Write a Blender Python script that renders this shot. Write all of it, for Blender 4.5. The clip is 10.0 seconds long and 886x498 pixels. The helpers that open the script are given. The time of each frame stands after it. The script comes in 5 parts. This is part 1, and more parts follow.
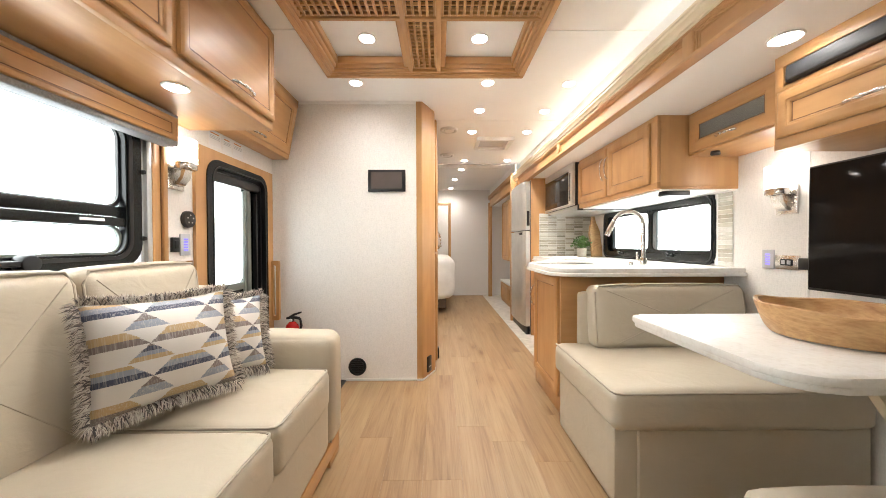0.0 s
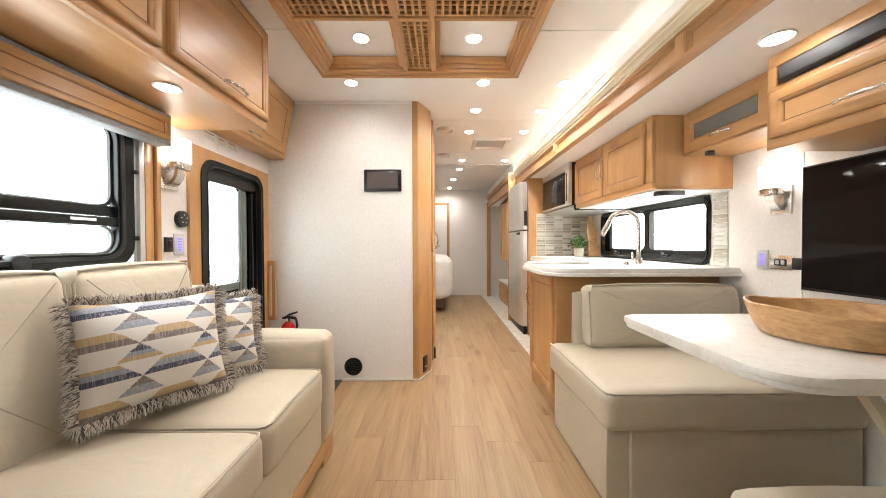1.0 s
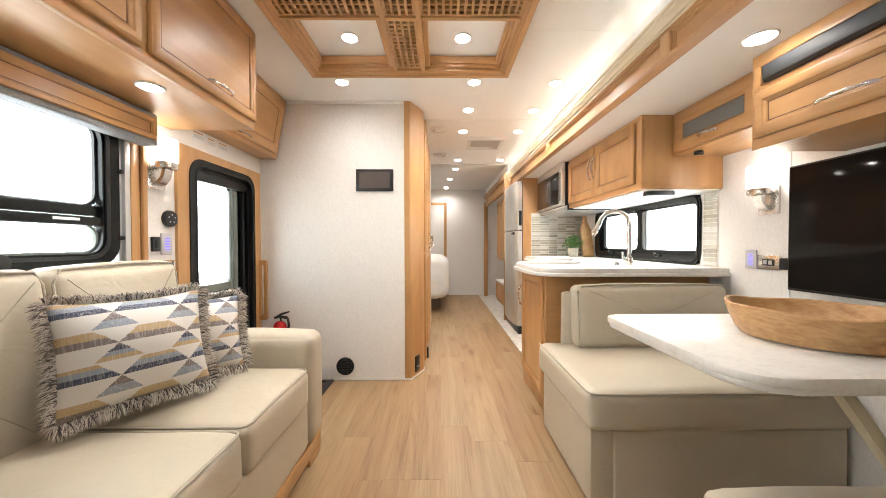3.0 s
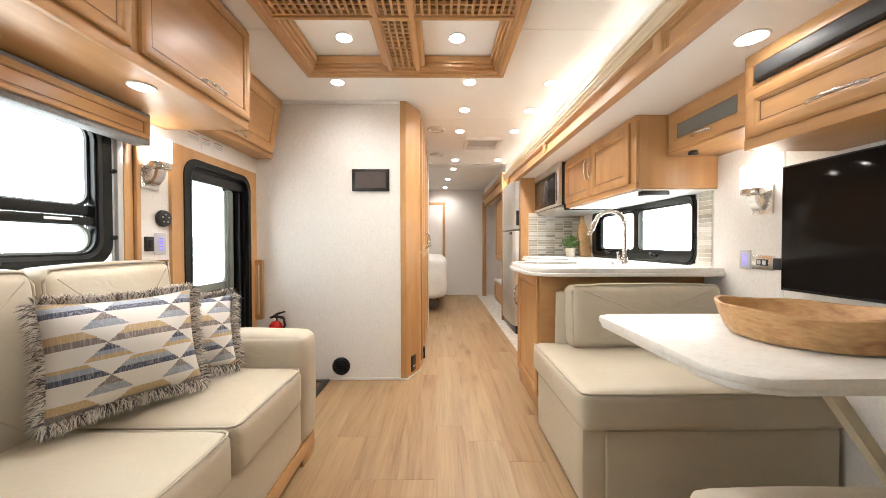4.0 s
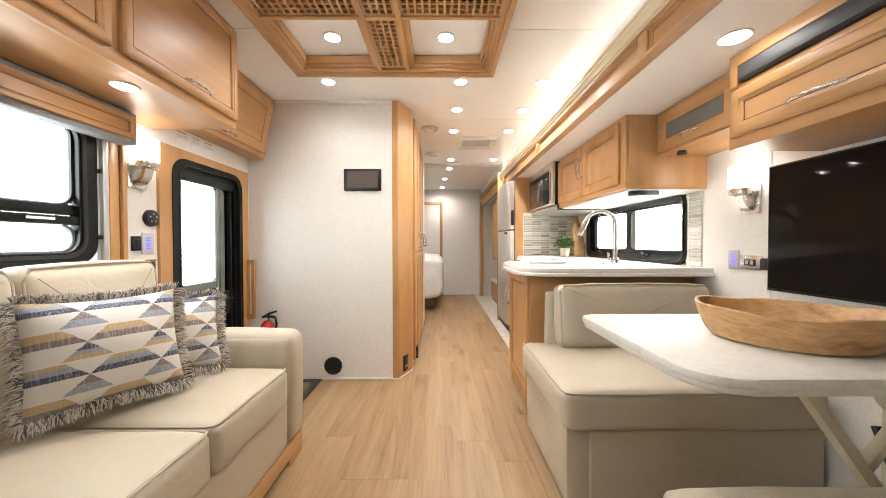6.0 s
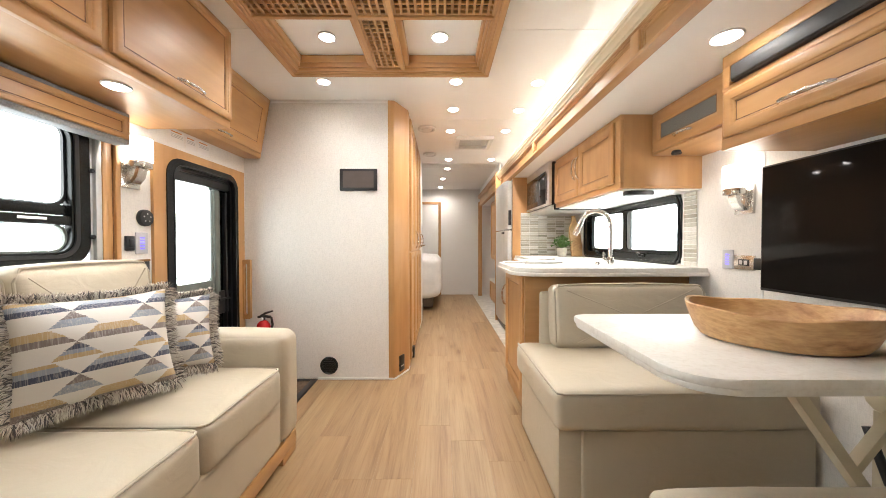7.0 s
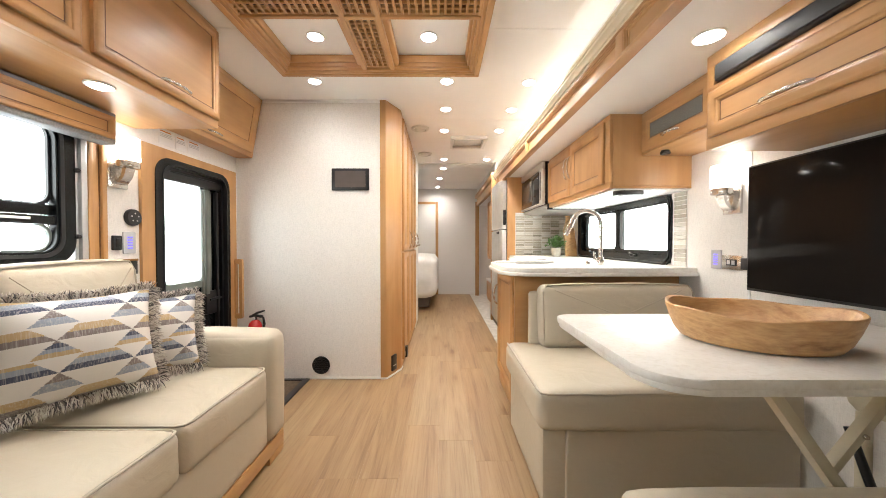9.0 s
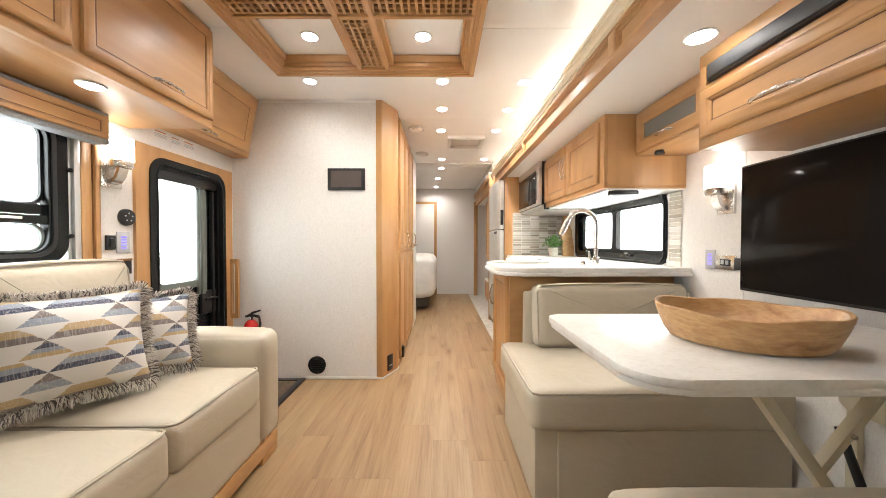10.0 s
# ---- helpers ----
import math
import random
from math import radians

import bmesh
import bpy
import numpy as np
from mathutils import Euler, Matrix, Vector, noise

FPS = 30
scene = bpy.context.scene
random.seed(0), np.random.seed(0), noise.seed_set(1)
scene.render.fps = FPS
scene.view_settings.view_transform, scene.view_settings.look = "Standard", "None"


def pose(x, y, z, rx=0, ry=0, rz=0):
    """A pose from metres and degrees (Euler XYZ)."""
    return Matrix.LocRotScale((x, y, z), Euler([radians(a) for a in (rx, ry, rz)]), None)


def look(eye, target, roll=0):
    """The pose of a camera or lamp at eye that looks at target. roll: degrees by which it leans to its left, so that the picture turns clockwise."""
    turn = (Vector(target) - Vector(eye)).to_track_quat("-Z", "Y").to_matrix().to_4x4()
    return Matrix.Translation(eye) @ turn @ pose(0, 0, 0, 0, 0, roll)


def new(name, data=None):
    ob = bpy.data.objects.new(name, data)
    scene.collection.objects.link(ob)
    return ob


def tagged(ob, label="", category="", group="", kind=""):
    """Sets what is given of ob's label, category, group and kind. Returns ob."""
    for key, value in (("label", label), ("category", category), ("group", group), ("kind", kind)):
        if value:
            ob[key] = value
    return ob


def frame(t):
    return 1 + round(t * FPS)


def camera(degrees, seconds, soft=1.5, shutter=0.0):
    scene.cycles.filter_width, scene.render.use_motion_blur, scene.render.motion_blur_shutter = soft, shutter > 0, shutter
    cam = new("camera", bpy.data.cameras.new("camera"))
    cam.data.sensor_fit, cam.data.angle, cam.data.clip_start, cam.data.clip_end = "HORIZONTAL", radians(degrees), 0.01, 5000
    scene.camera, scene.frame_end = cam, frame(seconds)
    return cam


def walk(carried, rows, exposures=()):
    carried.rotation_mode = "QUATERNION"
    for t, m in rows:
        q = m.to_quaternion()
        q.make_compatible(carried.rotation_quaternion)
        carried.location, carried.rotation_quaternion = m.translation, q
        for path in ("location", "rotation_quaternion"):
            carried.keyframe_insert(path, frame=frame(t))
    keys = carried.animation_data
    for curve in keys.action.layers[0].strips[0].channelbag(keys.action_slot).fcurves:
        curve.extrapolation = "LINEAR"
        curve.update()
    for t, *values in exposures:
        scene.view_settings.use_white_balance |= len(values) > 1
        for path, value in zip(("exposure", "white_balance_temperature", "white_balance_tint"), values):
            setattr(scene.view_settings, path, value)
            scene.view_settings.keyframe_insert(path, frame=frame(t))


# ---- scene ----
EXPOSURE, KELVIN = 0.20, 6500.0
COVE, SKYLIGHT, SIDE = 25.0, 9.5, 4.0

# ---------------------------------------------------------------- camera and walk
cam = camera(104.2, 10.0, soft=0.9)


def eye_row(t):
    u = t / 10.0
    eye = (-0.002 + 0.321 * u, 0.005, 1.048)
    target = (eye[0] + 0.020 - 0.010 * u, 2.005, 1.018 - 0.007 * u)
    return (t, look(eye, target, -0.2 + 0.2 * u))


walk(cam, [eye_row(t) for t in (0.0, 2.0, 4.0, 6.0, 8.0, 10.0)], exposures=[(0.0, EXPOSURE, KELVIN, 10.0), (10.0, EXPOSURE, KELVIN, 10.0)])

# ---------------------------------------------------------------- world and light
world = bpy.data.worlds.new("overcast_sky")
scene.world = world
world.use_nodes = True
wn = world.node_tree
bg = next(n for n in wn.nodes if n.type == "BACKGROUND")
sky = wn.nodes.new("ShaderNodeTexSky")
sky.sky_type, sky.sun_disc = "NISHITA", False
sky.sun_elevation, sky.sun_rotation = radians(40), radians(200)
wn.links.new(sky.outputs["Color"], bg.inputs["Color"])
bg.inputs["Strength"].default_value = 0.10

LAMP_WATTS = 4.2


def area_lamp(name, m, sx, sy, watts, colour=(1.0, 0.955, 0.895), shape="RECTANGLE", spread=math.pi):
    data = bpy.data.lights.new(name, "AREA")
    data.spread = spread
    data.shape, data.size, data.size_y, data.energy, data.color = shape, sx, sy, watts, colour
    ob = new(name, data)
    ob.matrix_world = m
    return ob


# ---------------------------------------------------------------- materials
def nodes_of(name):
    m = bpy.data.materials.new(name)
    m.use_nodes = True
    nt = m.node_tree
    return m, nt, nt.nodes["Principled BSDF"]


def nd(nt, kind, **kw):
    n = nt.nodes.new(kind)
    for k, v in kw.items():
        n.inputs[k].default_value = v
    return n


def mixc(nt, fac, a, b, mode="MIX"):
    n = nt.nodes.new("ShaderNodeMix")
    n.data_type, n.blend_type = "RGBA", mode
    for sock, v in ((n.inputs[0], fac), (n.inputs[6], a), (n.inputs[7], b)):
        if isinstance(v, (int, float)):
            sock.default_value = v
        elif isinstance(v, tuple):
            sock.default_value = (*v, 1.0)
        else:
            nt.links.new(v, sock)
    return n.outputs[2]


def math2(nt, op, a, b=None):
    n = nt.nodes.new("ShaderNodeMath")
    n.operation = op
    for sock, v in zip(n.inputs, (a, b)):
        if v is None:
            continue
        if isinstance(v, (int, float)):
            sock.default_value = v
        else:
            nt.links.new(v, sock)
    return n.outputs[0]


def coords(nt, scale, use="Object"):
    tc = nt.nodes.new("ShaderNodeTexCoord")
    mp = nt.nodes.new("ShaderNodeMapping")
    mp.inputs["Scale"].default_value = scale
    nt.links.new(tc.outputs[use], mp.inputs["Vector"])
    return mp.outputs["Vector"]


def noise_tex(nt, vec, scale, detail=4.0, rough=0.55, distort=0.0):
    n = nd(nt, "ShaderNodeTexNoise", Scale=scale, Detail=detail, Roughness=rough, Distortion=distort)
    nt.links.new(vec, n.inputs["Vector"])
    return n.outputs["Fac"]


def ramp(nt, fac, *stops):
    n = nt.nodes.new("ShaderNodeValToRGB")
    while len(n.color_ramp.elements) < len(stops):
        n.color_ramp.elements.new(0.5)
    for e, (p, c) in zip(n.color_ramp.elements, stops):
        e.position, e.color = p, (*c, 1.0)
    nt.links.new(fac, n.inputs["Fac"])
    return n


def bump(nt, bsdf, height, strength, dist=0.002):
    b = nd(nt, "ShaderNodeBump", Strength=strength, Distance=dist)
    nt.links.new(height, b.inputs["Height"])
    nt.links.new(b.outputs["Normal"], bsdf.inputs["Normal"])


def plain(name, colour, rough=0.5, metal=0.0, vary=0.06, scale=6.0, bumps=0.0, bump_scale=120.0, coat=0.0):
    m, nt, b = nodes_of(name)
    v = coords(nt, (1, 1, 1))
    f = noise_tex(nt, v, scale)
    dark = tuple(c * (1 - vary * 2) for c in colour)
    light = tuple(min(1.0, c * (1 + vary)) for c in colour)
    nt.links.new(ramp(nt, f, (0.3, dark), (0.7, light)).outputs["Color"], b.inputs["Base Color"])
    b.inputs["Roughness"].default_value, b.inputs["Metallic"].default_value = rough, metal
    b.inputs["Coat Weight"].default_value = coat
    if bumps:
        bump(nt, b, noise_tex(nt, v, bump_scale), bumps, 0.001)
    return m


def wood(name, grain, a, b, c, rough=0.42, coat=0.10):
    """Stained maple; grain is the axis along which the fibres run."""
    m, nt, bs = nodes_of(name)
    fine = [24.0, 24.0, 24.0]
    fine[grain] = 1.6
    blot = [5.0, 5.0, 5.0]
    blot[grain] = 1.8
    oi = nt.nodes.new("ShaderNodeObjectInfo")
    tc = nt.nodes.new("ShaderNodeTexCoord")
    off = nt.nodes.new("ShaderNodeVectorMath")
    off.operation = "ADD"
    nt.links.new(tc.outputs["Object"], off.inputs[0])
    nt.links.new(math2(nt, "MULTIPLY", oi.outputs["Random"], 7.0), off.inputs[1])
    outs = []
    for sc in (fine, blot):
        mp = nt.nodes.new("ShaderNodeMapping")
        mp.inputs["Scale"].default_value = sc
        nt.links.new(off.outputs[0], mp.inputs["Vector"])
        outs.append(mp.outputs["Vector"])
    f1 = noise_tex(nt, outs[0], 1.0, 5.0, 0.6, 0.4)
    f2 = noise_tex(nt, outs[1], 1.0, 3.0, 0.5, 0.6)
    col = mixc(nt, 0.66, ramp(nt, f1, (0.3, a), (0.55, b), (0.75, c)).outputs["Color"], ramp(nt, f2, (0.3, a), (0.5, b), (0.7, c)).outputs["Color"])
    tint = ramp(nt, oi.outputs["Random"], (0.0, (0.93, 0.92, 0.90)), (1.0, (1.0, 1.0, 1.0)))
    col = mixc(nt, 1.0, col, tint.outputs["Color"], "MULTIPLY")
    nt.links.new(col, bs.inputs["Base Color"])
    bs.inputs["Roughness"].default_value, bs.inputs["Coat Weight"].default_value, bs.inputs["Coat Roughness"].default_value = rough, coat, 0.25
    bump(nt, bs, f1, 0.08, 0.001)
    return m


MAPLE = ((0.40, 0.205, 0.076), (0.51, 0.280, 0.112), (0.59, 0.345, 0.150))
WOOD = [wood("maple_" + "xyz"[i], i, *MAPLE) for i in range(3)]
WX, WY, WZ = WOOD
GLAZE = plain("dark_glaze", (0.20, 0.092, 0.036), 0.45, vary=0.2, scale=40)
# the same maple, its colour lightened for cove glow on the crown
LIT_MAPLE = wood("lit_maple", 1, (0.70, 0.60, 0.43), (0.76, 0.67, 0.50), (0.80, 0.72, 0.56))


def linen(name, colour, axes=(0, 2)):
    """Woven vinyl wallcovering: crossed threads."""
    m, nt, b = nodes_of(name)
    s1, s2 = [60.0, 60.0, 520.0], [520.0, 520.0, 45.0]
    f1 = noise_tex(nt, coords(nt, s1), 1.0, 2.0)
    f2 = noise_tex(nt, coords(nt, s2), 1.0, 2.0)
    f3 = noise_tex(nt, coords(nt, (1, 1, 1)), 2.5, 2.0)
    w = math2(nt, "ADD", math2(nt, "MULTIPLY", f1, 0.5), math2(nt, "MULTIPLY", f2, 0.5))
    dark = tuple(c * 0.86 for c in colour)
    col = ramp(nt, w, (0.36, dark), (0.56, colour)).outputs["Color"]
    col = mixc(nt, 1.0, col, ramp(nt, f3, (0.3, (0.98, 0.978, 0.975)), (0.7, (1, 1, 1))).outputs["Color"], "MULTIPLY")
    nt.links.new(col, b.inputs["Base Color"])
    b.inputs["Roughness"].default_value = 0.62
    bump(nt, b, w, 0.12, 0.001)
    return m


WALL = linen("linen_wallcovering", (0.80, 0.77, 0.735))
CEIL = plain("ceiling_vinyl", (0.91, 0.905, 0.885), 0.55, vary=0.015, scale=1.5, bumps=0.05, bump_scale=200)
WHITE = plain("white_plastic", (0.80, 0.79, 0.76), 0.4, vary=0.02)
BLACK = plain("black_plastic", (0.008, 0.008, 0.009), 0.34, vary=0.15, scale=14)
BLACK_METAL = plain("black_window_frame", (0.007, 0.0085, 0.009), 0.27, vary=0.2, scale=9)
GREYGREEN = plain("grey_door_plastic", (0.16, 0.18, 0.16), 0.45, vary=0.1)
def leather():
    m, nt, b = nodes_of("cream_leather")
    v = coords(nt, (1, 1, 1))
    f = noise_tex(nt, v, 3.0)
    nt.links.new(ramp(nt, f, (0.3, (0.480, 0.425, 0.328)), (0.7, (0.520, 0.462, 0.362))).outputs["Color"], b.inputs["Base Color"])
    b.inputs["Roughness"].default_value = 0.44
    grain = noise_tex(nt, v, 320.0, 3.0)
    creases = noise_tex(nt, coords(nt, (9, 9, 16)), 1.0, 3.0, 0.5, 1.5)
    b1 = nd(nt, "ShaderNodeBump", Strength=0.20, Distance=0.001)
    nt.links.new(grain, b1.inputs["Height"])
    b2 = nd(nt, "ShaderNodeBump", Strength=0.22, Distance=0.012)
    nt.links.new(creases, b2.inputs["Height"])
    nt.links.new(b1.outputs["Normal"], b2.inputs["Normal"])
    nt.links.new(b2.outputs["Normal"], b.inputs["Normal"])
    return m


LEATHER = leather()
PIPING = plain("cream_piping", (0.46, 0.408, 0.318), 0.5, vary=0.04)
CREAM_METAL = plain("cream_painted_metal", (0.60, 0.54, 0.40), 0.42, vary=0.03)
NICKEL = plain("brushed_nickel", (0.66, 0.63, 0.59), 0.26, 1.0, vary=0.06, scale=30)
STEEL = plain("stainless_steel", (0.72, 0.72, 0.70), 0.36, 0.85, vary=0.04, scale=10)
GREY_FABRIC = plain("grey_valance_fabric", (0.30, 0.31, 0.32), 0.85, vary=0.12, scale=160, bumps=0.3, bump_scale=400)
MESH_FABRIC = plain("grey_speaker_cloth", (0.20, 0.20, 0.185), 0.9, vary=0.25, scale=260, bumps=0.3, bump_scale=500)
# near-black colour standing in for shade behind the lattice holes
VOID_SHADE = plain("painted_void_shade", (0.02, 0.015, 0.012), 0.8)
SCREEN = plain("glossy_screen", (0.011, 0.009, 0.008), 0.07, vary=0.02)
SCREEN.node_tree.nodes["Principled BSDF"].inputs["Specular IOR Level"].default_value = 0.07
BLACK_METAL.node_tree.nodes["Principled BSDF"].inputs["Specular IOR Level"].default_value = 0.28
RED = plain("red_enamel", (0.55, 0.012, 0.012), 0.25, vary=0.05)
TOWEL = plain("white_towel", (0.80, 0.79, 0.76), 0.9, vary=0.03, scale=40, bumps=0.5, bump_scale=300)
GROUT = plain("pale_grout", (0.74, 0.72, 0.68), 0.8)
CERAMIC = plain("speckled_ceramic", (0.62, 0.56, 0.47), 0.5, vary=0.08, scale=40)
SOIL = plain("soil", (0.04, 0.03, 0.02), 0.95, vary=0.3, scale=60)
LEAF = plain("green_leaf", (0.10, 0.22, 0.05), 0.45, vary=0.3, scale=60)
BRASS = plain("antique_brass", (0.30, 0.16, 0.05), 0.4, 0.8)
PAPER = plain("sticker_paper", (0.78, 0.77, 0.76), 0.6, vary=0.02)
INK = plain("grey_print", (0.48, 0.48, 0.48), 0.7)
ORANGE = plain("orange_print", (0.62, 0.24, 0.06), 0.6)
STONE_FLOOR = plain("pale_stone_floor", (0.55, 0.52, 0.47), 0.4, vary=0.14, scale=14)
BEDDING = plain("white_bedspread", (0.76, 0.74, 0.70), 0.85, vary=0.05, scale=6, bumps=1.0, bump_scale=14)


def glow(name, colour, strength):
    m = bpy.data.materials.new(name)
    m.use_nodes = True
    nt = m.node_tree
    nt.nodes.remove(nt.nodes["Principled BSDF"])
    e = nd(nt, "ShaderNodeEmission", Color=(*colour, 1), Strength=strength)
    nt.links.new(e.outputs[0], nt.nodes["Material Output"].inputs["Surface"])
    return m


LAMP_GLOW = glow("lamp_lens", (1.0, 0.955, 0.90), 38.0)
COVE_GLOW = glow("led_strip", (1.0, 0.95, 0.88), COVE)
SHADE_GLOW = glow("lit_frosted_shade", (1.0, 0.94, 0.86), 12.0)
SKY_GLOW = glow("bright_overcast_outdoors", (0.96, 0.98, 1.0), SKYLIGHT)
BLUE_GLOW = glow("blue_indicator", (0.25, 0.22, 1.0), 1.6)


def glass_mat():
    m = bpy.data.materials.new("window_glass")
    m.use_nodes = True
    nt = m.node_tree
    nt.nodes.remove(nt.nodes["Principled BSDF"])
    tr = nd(nt, "ShaderNodeBsdfTransparent", Color=(0.93, 0.96, 0.95, 1))
    gl = nd(nt, "ShaderNodeBsdfGlossy", Roughness=0.02)
    mx = nt.nodes.new("ShaderNodeMixShader")
    mx.inputs[0].default_value = 0.045
    nt.links.new(tr.outputs[0], mx.inputs[1])
    nt.links.new(gl.outputs[0], mx.inputs[2])
    nt.links.new(mx.outputs[0], nt.nodes["Material Output"].inputs["Surface"])
    return m


GLASS = glass_mat()


def quartz():
    m, nt, b = nodes_of("white_quartz")
    v = coords(nt, (1, 1, 1))
    f1 = noise_tex(nt, v, 5.0, 8.0, 0.62, 1.2)
    f2 = noise_tex(nt, v, 70.0, 3.0)
    col = ramp(nt, f1, (0.38, (0.685, 0.66, 0.615)), (0.47, (0.745, 0.725, 0.685)), (0.55, (0.745, 0.725, 0.685)), (0.64, (0.71, 0.685, 0.645))).outputs["Color"]
    col = mixc(nt, 1.0, col, ramp(nt, f2, (0.32, (0.93, 0.92, 0.90)), (0.5, (1, 1, 1))).outputs["Color"], "MULTIPLY")
    nt.links.new(col, b.inputs["Base Color"])
    b.inputs["Roughness"].default_value = 0.31
    return m


QUARTZ = quartz()


def oak_plank():
    m, nt, b = nodes_of("light_oak_plank")
    oi = nt.nodes.new("ShaderNodeObjectInfo")
    tc = nt.nodes.new("ShaderNodeTexCoord")
    add = nt.nodes.new("ShaderNodeVectorMath")
    add.operation = "ADD"
    nt.links.new(tc.outputs["Object"], add.inputs[0])
    nt.links.new(math2(nt, "MULTIPLY", oi.outputs["Random"], 31.0), add.inputs[1])
    vs = []
    for sc in ((110, 3.0, 1), (15, 0.9, 1), (5.2, 1.5, 1)):
        mp = nt.nodes.new("ShaderNodeMapping")
        mp.inputs["Scale"].default_value = sc
        nt.links.new(add.outputs[0], mp.inputs["Vector"])
        vs.append(mp.outputs["Vector"])
    g1 = noise_tex(nt, vs[0], 1.0, 4.0, 0.6, 0.2)
    g2 = noise_tex(nt, vs[1], 1.0, 6.0, 0.62, 1.1)
    vor = nd(nt, "ShaderNodeTexVoronoi", Scale=1.0)
    warp = nt.nodes.new("ShaderNodeVectorMath")
    warp.operation = "ADD"
    nt.links.new(vs[2], warp.inputs[0])
    nt.links.new(math2(nt, "MULTIPLY", g1, 0.22), warp.inputs[1])
    nt.links.new(warp.outputs[0], vor.inputs["Vector"])
    g3 = vor.outputs["Distance"]
    c1 = ramp(nt, g2, (0.26, (0.226, 0.137, 0.069)), (0.44, (0.326, 0.213, 0.110)), (0.60, (0.372, 0.254, 0.136)), (0.78, (0.410, 0.290, 0.162))).outputs["Color"]
    c1 = mixc(nt, 1.0, c1, ramp(nt, g1, (0.30, (0.84, 0.81, 0.78)), (0.56, (1, 1, 1))).outputs["Color"], "MULTIPLY")
    knots = ramp(nt, g3, (0.05, (0.64, 0.52, 0.42)), (0.14, (0.90, 0.86, 0.81)), (0.27, (1, 1, 1))).outputs["Color"]
    c1 = mixc(nt, 1.0, c1, knots, "MULTIPLY")
    c1 = mixc(nt, 1.0, c1, ramp(nt, oi.outputs["Random"], (0.0, (0.88, 0.83, 0.80)), (0.35, (1.0, 0.95, 0.90)), (0.65, (0.92, 0.91, 0.88)), (1.0, (1, 1, 0.98))).outputs["Color"], "MULTIPLY")
    nt.links.new(c1, b.inputs["Base Color"])
    b.inputs["Roughness"].default_value = 0.42
    bump(nt, b, g1, 0.12, 0.0006)
    return m


OAK = oak_plank()


def tile_mat():
    m, nt, b = nodes_of("stick_tile_glaze")
    oi = nt.nodes.new("ShaderNodeObjectInfo")
    col = ramp(nt, oi.outputs["Random"], (0.0, (0.30, 0.29, 0.235)), (0.2, (0.52, 0.49, 0.41)), (0.45, (0.72, 0.70, 0.65)), (0.7, (0.40, 0.37, 0.295)), (1.0, (0.74, 0.73, 0.70)))
    f = noise_tex(nt, coords(nt, (60, 60, 300)), 1.0, 3.0)
    c = mixc(nt, 1.0, col.outputs["Color"], ramp(nt, f, (0.3, (0.82, 0.81, 0.79)), (0.65, (1, 1, 1))).outputs["Color"], "MULTIPLY")
    nt.links.new(c, b.inputs["Base Color"])
    b.inputs["Roughness"].default_value = 0.18
    return m


TILE = tile_mat()


def bowl_wood():
    m, nt, b = nodes_of("teak_bowl_wood")
    v = coords(nt, (3.2, 4.5, 13))
    f = noise_tex(nt, v, 0.8, 5.0, 0.6, 1.8)
    f2 = noise_tex(nt, coords(nt, (20, 60, 160)), 1.0, 3.0)
    c = ramp(nt, f, (0.28, (0.26, 0.120, 0.042)), (0.39, (0.46, 0.250, 0.100)), (0.50, (0.58, 0.355, 0.160)), (0.58, (0.48, 0.275, 0.115)), (0.74, (0.64, 0.43, 0.225))).outputs["Color"]
    c = mixc(nt, 1.0, c, ramp(nt, f2, (0.3, (0.84, 0.80, 0.76)), (0.6, (1, 1, 1))).outputs["Color"], "MULTIPLY")
    nt.links.new(c, b.inputs["Base Color"])
    b.inputs["Roughness"].default_value = 0.42
    return m


BOWL = bowl_wood()


